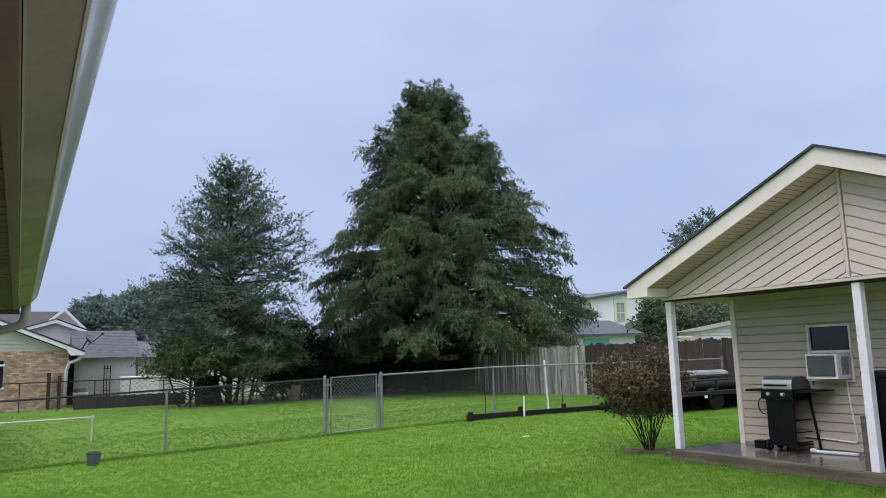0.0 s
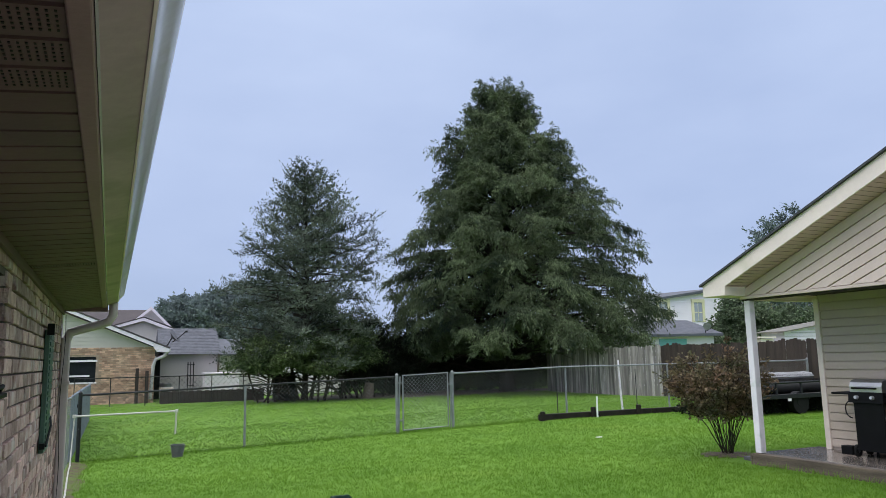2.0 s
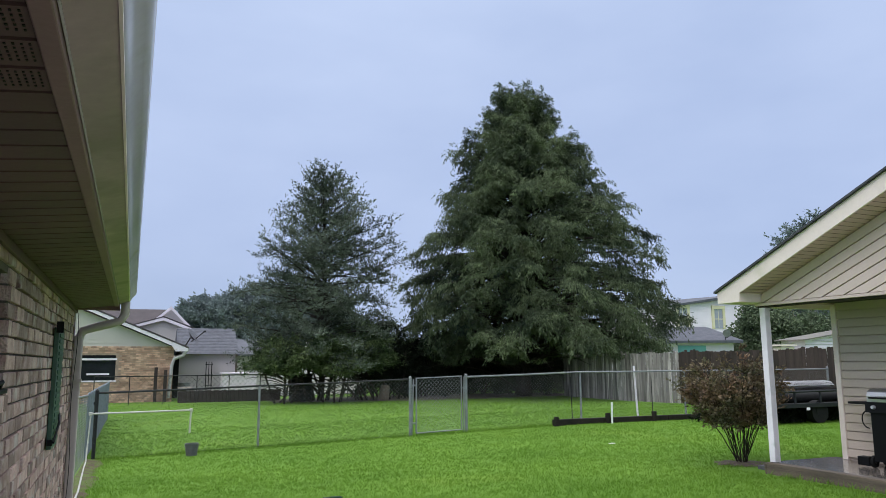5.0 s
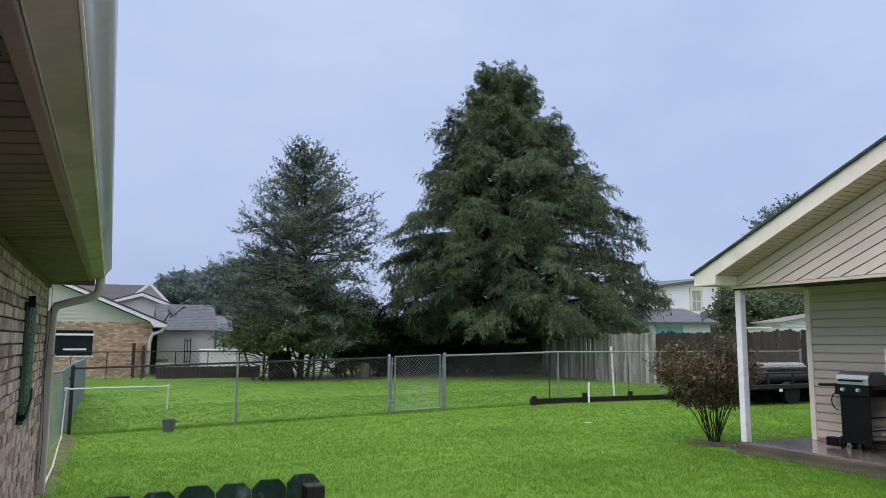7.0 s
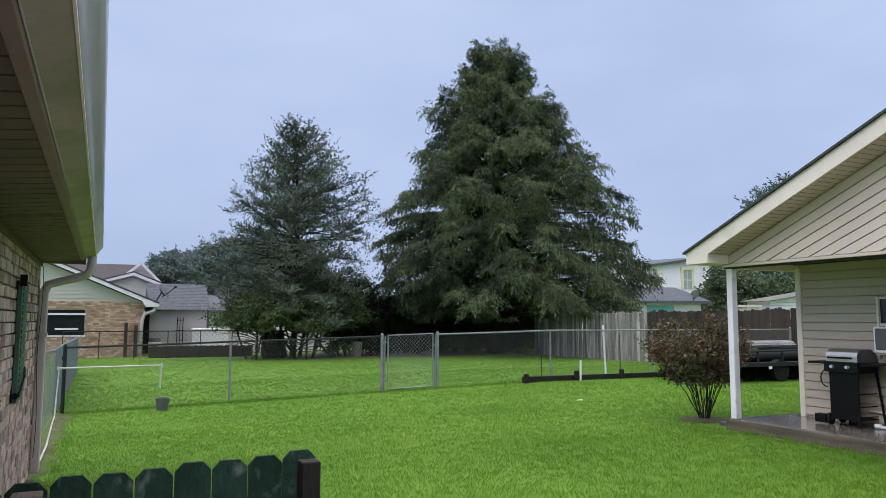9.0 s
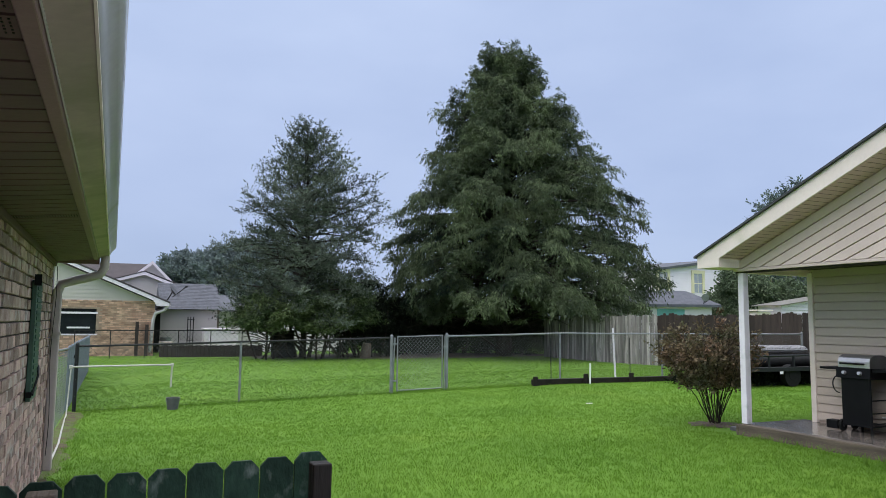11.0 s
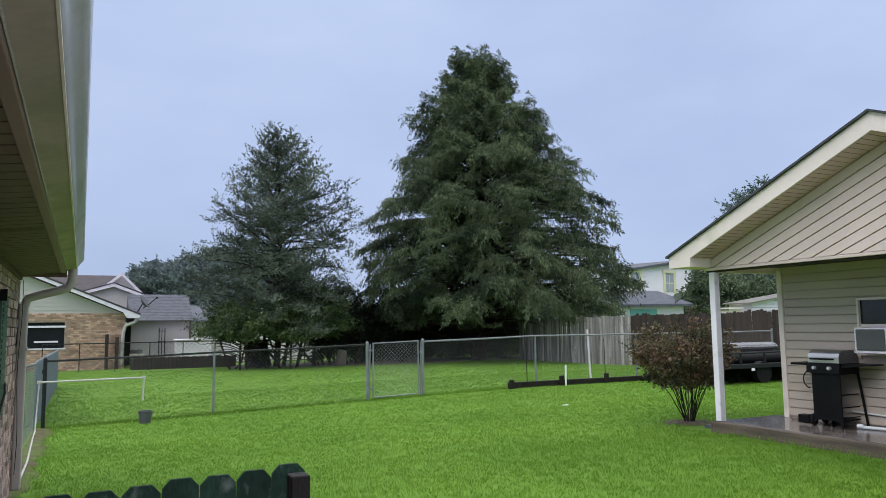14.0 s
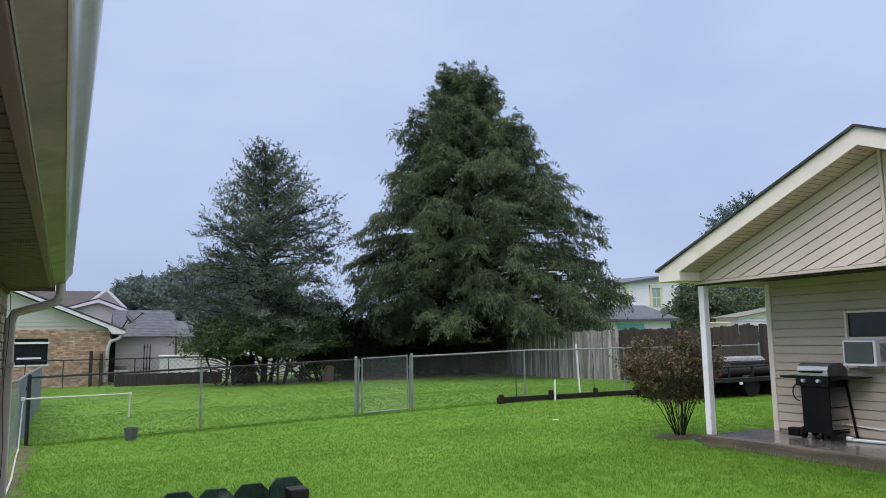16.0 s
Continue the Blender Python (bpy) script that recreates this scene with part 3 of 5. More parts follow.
for k in range(36):
    for sgn in (1, -1):
        a, b = 0.05 + k * 0.075, 0.05 + k * 0.075 + 0.003
        y0, y1 = PK_Y + sgn * a, PK_Y + sgn * b
        if a < 2.6:
            part("soffit_rib", Shape().add([(RX + 0.024, y0, PK_Z - 0.209 - a * SL), (PX - 0.02, y0, PK_Z - 0.209 - a * SL), (PX - 0.02, y1, PK_Z - 0.209 - b * SL), (RX + 0.024, y1, PK_Z - 0.209 - b * SL), (RX + 0.024, y0, PK_Z - 0.203 - a * SL), (PX - 0.02, y0, PK_Z - 0.203 - a * SL), (PX - 0.02, y1, PK_Z - 0.203 - b * SL), (RX + 0.024, y1, PK_Z - 0.203 - b * SL)], [(0, 1, 2, 3), (4, 7, 6, 5), (0, 4, 5, 1), (1, 5, 6, 2), (2, 6, 7, 3), (3, 7, 4, 0)]), M["trim_tan"], shed)
# posts
for y in (7.40, 4.70, 2.2):
    p = thing("porch_post", "white square porch post standing on the slab", "post", "porch posts", at=(PX + 0.05, y, SLAB))
    part("shaft", Shape().box(-0.047, 0.047, -0.047, 0.047, 0, 2.165 - SLAB, 0.005), M["white"], p)
slab = thing("patio", "wet concrete patio slab with timber edging", "patio", kind="structure")
part("slab", Shape().box(7.90, SX + 0.1, 2.0, 7.46, -0.1, SLAB, 0.008), M["concrete"], slab)
part("edging", Shape().box(7.81, 7.895, 2.0, 7.46, -0.1, SLAB - 0.006, 0.01), M["timber"], slab, "weathered timber edging")
part("edging", Shape().box(7.81, SX, 7.465, 7.50, -0.1, SLAB - 0.02, 0.01), M["timber"], slab)

solid("splash_block", Shape().box(8.05, 8.5, 7.62, 7.85, gz(8.2, 7.7) - 0.02, gz(8.2, 7.7) + 0.05, 0.012), M["greyplastic"], "dark wet splash block beside the slab", "splash block")

# ---- window air conditioner ----
ac = thing("air_conditioner", "white window air conditioner with grey front grille", "air conditioner", at=(0, 0, 0))
ax, a0, a1, z0, z1 = 8.67, 5.51, 5.93, 1.09, 1.39
part("casing", Shape().box(ax, SX + 0.02, a0, a1, z0, z1, 0.012), M["white"], ac)
part("front_grille", Shape().box(ax - 0.012, ax + 0.002, a0 + 0.03, a1 - 0.03, z0 + 0.022, z1 - 0.022, 0.012), M["ac_front"], ac, "dark grey grille")
for k in range(9):
    part("side_louvre", Shape().box(ax + 0.09 + k * 0.017, ax + 0.094 + k * 0.017, a0 - 0.004, a0 + 0.002, z0 + 0.04, z1 - 0.04), M["ac_front"], ac)
part("bottom_pan", Shape().box(ax - 0.01, SX, a0 - 0.006, a1 + 0.006, z0 - 0.012, z0 + 0.004, 0.004), M["white"], ac)
drain = Shape().tube([(8.93, 5.57, 1.08), (8.93, 5.55, 0.75), (8.925, 5.50, 0.32), (8.925, 5.53, 0.30), (8.925, 6.2, 0.33)], 0.011, 6)
solid("drain_pipe", drain, M["pvc"], "thin white condensate pipe running down the siding", "pipe")
solid("pipe", Shape().tube([(8.74, 5.99, SLAB + 0.022), (8.84, 5.46, SLAB + 0.022)], 0.021, 10).tube([(8.735, 6.01, SLAB + 0.03), (8.748, 5.94, SLAB + 0.03)], 0.03, 10), M["pvc"], "white plastic pipe lying on the wet slab", "pipe", smooth=True)

# ---- gas grill ----
gr = thing("gas_grill", "black two-burner gas grill with steel lid panel", "grill", at=(8.54, 6.08, SLAB))
gr.scale = (0.80, 1.0, 0.97)
part("cart_panel", Shape().box(0.0, 0.02, 0.0, 0.38, 0.10, 0.70, 0.004), M["black"], gr)
part("cart_side", Shape().box(0.02, 0.40, 0.36, 0.38, 0.10, 0.68, 0.004), M["black"], gr)
part("bottom_shelf", Shape().box(0.0, 0.46, 0.0, 0.42, 0.085, 0.105, 0.004), M["black"], gr)
for lx, ly in ((0.01, 0.0), (0.45, 0.0), (0.45, 0.38)):
    part("leg", Shape().tube([(lx, ly - (0.10 if ly == 0 and lx > 0.1 else 0), 0.0), (lx, ly, 0.72)], 0.017, 8), M["black"], gr)
for z in (0.13, 0.26, 0.42):
    part("side_rail", Shape().tube([(0.01, 0.0, z), (0.45, 0.0, z)], 0.008, 6), M["black"], gr)
part("firebox", Shape().prism([(0.03, 0.68), (0.43, 0.68), (0.47, 0.82), (0.0, 0.82)], "y", -0.03, 0.41), M["black"], gr)
cpn = part("control_panel", Shape().prism([(-0.035, 0.69), (0.02, 0.69), (0.02, 0.82), (-0.02, 0.82)], "y", -0.03, 0.43), M["black"], gr)
for y in (0.10, 0.31):
    part("knob", Shape().tube([(-0.028, y, 0.755), (-0.07, y, 0.76)], 0.026, 14, 0.021), M["steel"], cpn, "steel knob", smooth=True)
lid = [(0.0, 0.82), (-0.005, 0.90), (0.02, 0.955), (0.10, 0.985), (0.30, 0.985), (0.40, 0.96), (0.46, 0.90), (0.47, 0.82)]
lidp = part("lid", Shape().prism(lid, "y", -0.02, 0.41), M["lid"], gr, "rounded dark grey lid", smooth=True)
part("lid_panel", Shape().prism([(-0.009, 0.825), (-0.014, 0.90), (0.012, 0.945), (0.016, 0.94), (-0.002, 0.895), (0.0, 0.825)], "y", -0.018, 0.408), M["steel"], lidp, "brushed steel lid front")
part("lid_handle", Shape().tube([(-0.05, 0.03, 0.875), (-0.05, 0.36, 0.875)], 0.012, 8), M["black"], lidp)
part("side_shelf", Shape().box(-0.01, 0.40, 0.42, 0.68, 0.785, 0.815, 0.008), M["black"], gr)
part("side_shelf", Shape().prism([(-0.36, 0.80), (-0.02, 0.765), (-0.02, 0.815), (-0.36, 0.815)], "x", 0.02, 0.44), M["black"], gr)
for y in (0.40, 0.44):
    wh = part("wheel", Shape().tube([(0.06 if y < 0.42 else 0.40, y, 0.075), (0.06 if y < 0.42 else 0.40, y + 0.035, 0.075)], 0.075, 18), M["rubber"], gr, smooth=True)
    part("hub", Shape().tube([(0.06 if y < 0.42 else 0.40, y - 0.004, 0.075), (0.06 if y < 0.42 else 0.40, y + 0.04, 0.075)], 0.025, 10), M["greyplastic"], wh)
part("drip_tray", Shape().box(-0.03, 0.12, 0.44, 0.60, 0.02, 0.13, 0.01), M["black"], gr)
hose = [(0.0, 0.41 + 0.09 * math.sin(a), 0.60 + 0.11 * math.cos(a)) for a in [math.pi * k / 10 for k in range(11)]]
part("hose", Shape().tube(hose, 0.008, 6), M["rubber"], gr, "black gas hose loop")

# ---- bin and plank by the porch ----
bn = thing("trash_can", "black plastic wheeled trash can on the porch", "trash can", at=(8.25, 4.52, SLAB))
part("bin_body", Shape().add([(-0.2, -0.2, 0.03), (0.2, -0.2, 0.03), (0.2, 0.2, 0.03), (-0.2, 0.2, 0.03), (-0.27, -0.27, 0.98), (0.27, -0.27, 0.98), (0.27, 0.27, 0.98), (-0.27, 0.27, 0.98)], [(0, 3, 2, 1), (4, 5, 6, 7), (0, 1, 5, 4), (1, 2, 6, 5), (2, 3, 7, 6), (3, 0, 4, 7)]), M["black"], bn)
part("bin_lid", Shape().box(-0.29, 0.29, -0.29, 0.30, 0.98, 1.05, 0.02), M["black"], bn)
part("bin_foot", Shape().box(-0.18, 0.18, -0.18, 0.18, 0, 0.035), M["black"], bn)
solid("plank", Shape().box(7.95, 7.99, 4.74, 4.86, SLAB, 0.72, 0.004), M["timber"], "weathered upright timber plank beside the post", "plank")

# ---- chain-link fence along the lot line ----
FY = 15.05
fence = thing("chain_link_fence", "galvanised chain-link fence across the lawn", "fence")
GX0, GX1 = 5.66, 6.98


def chain(s, x0, x1, y, z0a, z0b, h, pitch=0.085, r=0.0014, along="x"):
    """Crossing diagonal wires between two heights over a slightly sloping foot."""
    n = int((x1 - x0 + h) / pitch)
    for k in range(n + 1):
        for d in (1, -1):
            a = x0 - h + k * pitch if d == 1 else x0 + k * pitch
            p, q = (a, 0.0), (a + d * h, h)
            if d == -1:
                p, q = (a, 0.0), (a - h, h)
            (u0, w0), (u1, w1) = (p, q) if p[0] < q[0] else (q, p)
            if u1 <= x0 or u0 >= x1:
                continue
            def cut(u):
                return w0 + (w1 - w0) * (u - u0) / (u1 - u0)
            if u0 < x0:
                w0n, u0n = cut(x0), x0
            else:
                w0n, u0n = w0, u0
            if u1 > x1:
                w1n, u1n = cut(x1), x1
            else:
                w1n, u1n = w1, u1
            za = z0a + (z0b - z0a) * (u0n - x0) / (x1 - x0) + w0n
            zb = z0a + (z0b - z0a) * (u1n - x0) / (x1 - x0) + w1n
            A, B = ((u0n, y, za), (u1n, y, zb)) if along == "x" else ((y, u0n, za), (y, u1n, zb))
            s.tube([A, B], r, 3, caps=False)


def fence_top(x):
    return gz(x, FY) + 1.20


posts = [-0.47, 2.46, GX0, GX1, 9.98, 13.1, 16.0, 18.2]
for x in posts:
    g = gz(x, FY)
    big = x in (-0.47, GX0, GX1, 18.2)
    part("fence_post", Shape().tube([(x, FY + 0.02, g - 0.1), (x, FY + 0.02, g + (1.24 if big else 1.19))], 0.034 if big else 0.024, 10).tube([(x, FY + 0.02, g + (1.24 if big else 1.19)), (x, FY + 0.02, g + (1.27 if big else 1.21))], 0.036 if big else 0.026, 10, 0.012), M["dark_rail"] if x < 0 else M["galv"], fence, smooth=True)
for x0, x1 in ((-0.47, 2.46), (2.46, GX0), (GX1, 9.98), (9.98, 13.1), (13.1, 16.0), (16.0, 18.2)):
    dark = x0 < 5
    part("top_rail", Shape().tube([(x0, FY + 0.02, fence_top(x0)), ((x0 + x1) / 2, FY + 0.02, fence_top((x0 + x1) / 2) - 0.006), (x1, FY + 0.02, fence_top(x1))], 0.019, 8), M["dark_rail"] if dark else M["galv"], fence)
    w = Shape()
    chain(w, x0, x1, FY, gz(x0, FY) + 0.03, gz(x1, FY) + 0.03, 1.17)
    part("wire_mesh", w, M["wire"], fence, "diamond wire mesh")
for k in range(40):
    x = 7.1 + k * 0.095
    part("wire_knuckle", Shape().tube([(x, FY, fence_top(x)), (x + 0.012, FY, fence_top(x) + 0.03)], 0.004, 4), M["wire"], fence)
part("tension_wire", Shape().tube([(-0.47, FY, gz(-0.47, FY) + 0.03), (2.46, FY, gz(2.46, FY) + 0.03), (GX0, FY, gz(GX0, FY) + 0.03)], 0.0035, 5), M["dark_rail"], fence)
gate = part("gate", Shape().tube([(GX0 + 0.13, FY, gz(GX0, FY) + 0.06), (GX0 + 0.13, FY, gz(GX0, FY) + 1.22), (GX1 - 0.12, FY, gz(GX1, FY) + 1.22), (GX1 - 0.12, FY, gz(GX1, FY) + 0.06), (GX0 + 0.13, FY, gz(GX0, FY) + 0.06)], 0.019, 8), M["galv"], fence, "galvanised tube gate, closed")
w = Shape()
chain(w, GX0 + 0.14, GX1 - 0.13, FY, gz(GX0, FY) + 0.08, gz(GX1, FY) + 0.08, 1.12, r=0.003)
part("gate_mesh", w, M["galv"], gate)
for x, z in ((GX0 + 0.06, 0.25), (GX0 + 0.06, 1.05), (GX1 - 0.06, 0.95)):
    part("hinge", Shape().box(x - 0.07, x + 0.07, FY - 0.02, FY + 0.02, gz(x, FY) + z, gz(x, FY) + z + 0.035, 0.004), M["galv"], gate)
part("gate_stop", Shape().tube([(GX0 + 0.03, FY + 0.02, gz(GX0, FY) - 0.05), (GX0 + 0.065, FY, gz(GX0, FY) + 1.2)], 0.018, 8), M["galv"], gate)
part("gate_stop", Shape().tube([(GX1 - 0.06, FY + 0.02, gz(GX1, FY) - 0.05), (GX1 - 0.06, FY, gz(GX1, FY) + 1.2)], 0.014, 8), M["galv"], gate)
# short return towards the house
side = thing("side_fence", "short chain-link return beside the house", "fence")
w = Shape()
chain(w, 11.0, FY, -0.62, gz(-0.6, 11), gz(-0.6, 15), 1.15, along="y")
part("wire_mesh", w, M["wire"], side)
part("top_rail", Shape().tube([(-0.62, 11.0, gz(-0.6, 11) + 1.16), (-0.62, FY, gz(-0.6, 15) + 1.16)], 0.018, 8), M["galv"], side)
part("fence_post", Shape().tube([(-0.62, 11.0, -0.2), (-0.62, 11.0, gz(-0.6, 11) + 1.2)], 0.024, 8), M["galv"], side)
bg = thing("side_board_fence", "blue-grey painted board fence running back along the lot", "fence")
for k in range(46):
    y0 = 15.2 + k * 0.2
    xx = -0.63 + k * 0.0027
    g, t = gz(-0.5, y0), 0.93 + 0.012 * math.sin(k * 1.7) + (0.012 * min(k, 10) / 10)
    part("board", Shape().prism([(y0, g), (y0 + 0.19, g), (y0 + 0.19, t - 0.03), (y0 + 0.16, t), (y0 + 0.03, t), (y0, t - 0.03)], "x", xx, xx + 0.02), M["bluewood"], bg)
part("latch", Shape().box(-0.52, -0.46, 15.10, 15.14, 0.72, 0.78), M["black"], bg)

for x in posts:
    for z in (0.3, 0.6, 0.9):
        part("tie_band", Shape().tube([(x, FY - 0.02, gz(x, FY) + z), (x, FY + 0.06, gz(x, FY) + z + 0.01)], 0.006, 5), M["wire"], fence)

strip = Shape()
for k in range(40):
    y0, y1 = 3.1 + k * 0.3, 3.4 + k * 0.3
    w0, w1 = (0.14 + 0.05 * math.sin(j * 1.9) + 0.04 * math.sin(j * 0.7) for j in (k, k + 1))
    e0, e1 = (-0.46 if y < 7.8 else -0.60 for y in (y0, y1))
    strip.add([(e0, y0, gz(-0.4, y0) + 0.030), (-0.46 + w0, y0, gz(-0.4, y0) + 0.003), (-0.46 + w1, y1, gz(-0.4, y1) + 0.003), (e1, y1, gz(-0.4, y1) + 0.030)], [(0, 1, 2, 3)])
solid("bare_soil", strip, M["soil"], "brown bare soil strip along the house wall", "soil", kind="stuff")

# ---- pipe into a bucket ----
pv = Shape().tube([(-0.41, 8.05, 0.02), (-0.45, 10.5, gz(-0.36, 10.5) + 0.02), (-0.52, 12.6, gz(-0.43, 12.6) + 0.02), (-0.555, 13.8, gz(-0.46, 13.8) + 0.02), (-0.565, 14.55, gz(-0.48, 14.55) + 0.03), (-0.555, 14.68, 0.12), (-0.535, 14.7, 0.585)], 0.012, 8)
pv.tube([(-0.55, 14.7, 0.59), (1.165, 14.7, 0.605)], 0.016, 8).tube([(1.155, 14.7, 0.62), (1.145, 14.7, 0.19)], 0.016, 8).box(-0.57, -0.51, 14.67, 14.73, 0.56, 0.62, 0.008).box(1.13, 1.185, 14.67, 14.73, 0.575, 0.635, 0.008)
solid("drain_pipe", pv, M["pvc_old"], "white plastic pipe bent over to drip into a bucket", "pipe")
bu = thing("bucket", "dark grey plastic bucket on the grass", "bucket", at=(1.19, 14.62, gz(1.19, 14.6)))
prof = [(0.095, 0.0), (0.12, 0.20), (0.128, 0.205), (0.128, 0.225), (0.112, 0.225), (0.088, 0.02)]
bs = Shape()
nn = 18
bs.add([(r * math.cos(2 * math.pi * k / nn), r * math.sin(2 * math.pi * k / nn), z) for r, z in prof for k in range(nn)], [(i * nn + k, i * nn + (k + 1) % nn, (i + 1) * nn + (k + 1) % nn, (i + 1) * nn + k) for i in range(len(prof) - 1) for k in range(nn)] + [tuple(range(nn - 1, -1, -1)), tuple(range(5 * nn, 6 * nn))])
part("pail", bs, M["greyplastic"], bu, smooth=True)
part("bail", Shape().tube([(0.13 * math.cos(a), -0.02 - 0.02 * math.sin(a), 0.2 - 0.1 * math.sin(a)) for a in [math.pi * k / 10 for k in range(11)]], 0.004, 5), M["galv"], bu, "wire handle")

# ---- green picket fence near the porch step ----
pk = thing("picket_fence", "dark green painted picket fence with dog-ear tops", "fence")
for k in range(11):
    x = 0.865 - k * 0.1385
    if x < -0.42:
        break
    x0, x1 = max(x - 0.066, WX + 0.005), x + 0.066
    top = 0.925 - 0.004 * k + (0.004 if k % 3 == 0 else -0.003)
    y = 3.0 - 0.008 * k
    part("picket", Shape().prism([(x0, 0.05), (x1, 0.05), (x1, top - 0.032), (x1 - 0.03, top), (x0 + 0.03, top), (x0, top - 0.032)], "y", y, y + 0.018), M["picket"], pk)
part("rail", Shape().box(WX + 0.005, 0.92, 2.93, 2.97, 0.62, 0.70, 0.004), M["picket"], pk)
part("rail", Shape().box(WX + 0.005, 0.92, 2.93, 2.97, 0.15, 0.23, 0.004), M["picket"], pk)
part("fence_post", Shape().box(0.838, 0.913, 2.85, 2.93, 0, 0.907, 0.006), M["darkwood"], pk, "dark wet wooden post")
part("fence_post", Shape().box(-0.145, -0.05, 2.83, 2.925, 0, 0.872, 0.006), M["timber"], pk, "weathered wooden post")

# ---- wooden boundary fences ----
WFX = 18.5
for name, label, material, y0, y1, top in (("grey_board_fence", "weathered grey board fence behind the lawn", "greywood", 21.6, 29.5, 1.80), ("brown_board_fence", "dark brown dog-ear board fence behind the trailer", "brownwood", 9.5, 21.6, 1.80)):
    wf = thing(name, label, "fence")
    rr = random.Random(5)
    bwid = 0.126 if material == "greywood" else 0.142
    n = int((y1 - y0) / 0.145)
    for k in range(n):
        y = y0 + k * 0.145
        g = gz(WFX, y)
        t = top + rr.uniform(-0.06, 0.03) + 0.03 * math.sin(y * 1.3)
        tilt = rr.uniform(-0.012, 0.012)
        part("board", Shape().prism([(y, g), (y + bwid, g), (y + bwid + tilt, t - 0.03), (y + bwid - 0.03 + tilt, t), (y + 0.03 + tilt, t), (y + tilt, t - 0.03)], "x", WFX + rr.uniform(0, 0.018), WFX + 0.025), M[material], wf)
    for z in (0.35, 1.4):
        part("rail", Shape().box(WFX + 0.025, WFX + 0.065, y0, y1, z, z + 0.09), M[material], wf)
    for k in range(int((y1 - y0) / 2.4) + 1):
        part("fence_post", Shape().box(WFX + 0.03, WFX + 0.12, y0 + k * 2.4, y0 + k * 2.4 + 0.09, -0.2, 1.75), M[material], wf)

# ---- timber bed edging, stake and pole at the wire fence ----
te = thing("timber_edging", "low dark timber edging along the fence", "edging")
for k in range(4):
    x0 = 9.12 + k * 1.62
    part("beam", Shape().box(x0, x0 + 1.6, 14.86 - 0.02 * k, 14.98 - 0.02 * k, gz(x0, 14.9) - 0.05, gz(x0 + 0.8, 14.9) + 0.13, 0.012), M["darkwood"], te)
for x, h in ((9.14, 0.22), (10.55, 0.24), (11.9, 0.24), (13.6, 0.2)):
    part("stake", Shape().box(x - 0.05, x + 0.05, 14.77, 14.85, gz(x, 14.8) - 0.05, gz(x, 14.8) + h, 0.008), M["darkwood"], te)
solid("stake", Shape().tube([(10.6, 14.72, -0.12), (10.61, 14.72, 0.50)], 0.022, 8), M["pvc"], "short white plastic stake by the edging", "stake")
solid("pole", Shape().tube([(11.66, 15.12, -0.05), (11.59, 15.12, 1.34)], 0.024, 8), M["white"], "thin leaning white pole at the wire fence", "pole")
for x in (9.75, 12.1):
    solid("rod", Shape().tube([(x, 15.1, -0.05), (x - 0.01, 15.1, 1.1)], 0.011, 6), M["dark_rail"], "thin dark steel rod in the fence", "rod")
solid("litter", Shape().prism([(8.04, 11.26), (8.17, 11.24), (8.19, 11.29), (8.1, 11.31)], "z", gz(8.1, 11.3) + 0.022, gz(8.1, 11.3) + 0.032), M["paper"], "scrap of white paper on the lawn", "litter")

# ---- foliage ----
def leaf_mesh(name, pos, dirs, length, width, rng, fold=0.25):
    """Pointed leaves: four-cornered blades at pos along dirs."""
    n = len(pos)
    d = dirs / np.linalg.norm(dirs, axis=1, keepdims=True)
    ref = rng.normal(size=(n, 3))
    s = np.cross(d, ref)
    s /= np.linalg.norm(s, axis=1, keepdims=True) + 1e-9
    nn = np.cross(s, d)
    L = (length * rng.uniform(0.6, 1.3, n))[:, None]
    w = (width * rng.uniform(0.7, 1.3, n))[:, None]
    v = np.empty((n, 4, 3))
    v[:, 0] = pos
    v[:, 1] = pos + d * L * 0.45 + s * w + nn * w * fold
    v[:, 2] = pos + d * L
    v[:, 3] = pos + d * L * 0.5 - s * w + nn * w * fold
    me = bpy.data.meshes.new(name)
    me.from_pydata(v.reshape(-1, 3), [], np.arange(4 * n).reshape(-1, 4))
    return me


def bent(p, a, up, length, droop, n=6):
    """A limb from p at azimuth a: rises by up, then droops."""
    out = []
    for k in range(n + 1):
        t = k / n
        out.append((p[0] + math.cos(a) * length * t, p[1] + math.sin(a) * length * t, p[2] + length * (up * t - droop * t * t)))
    return out


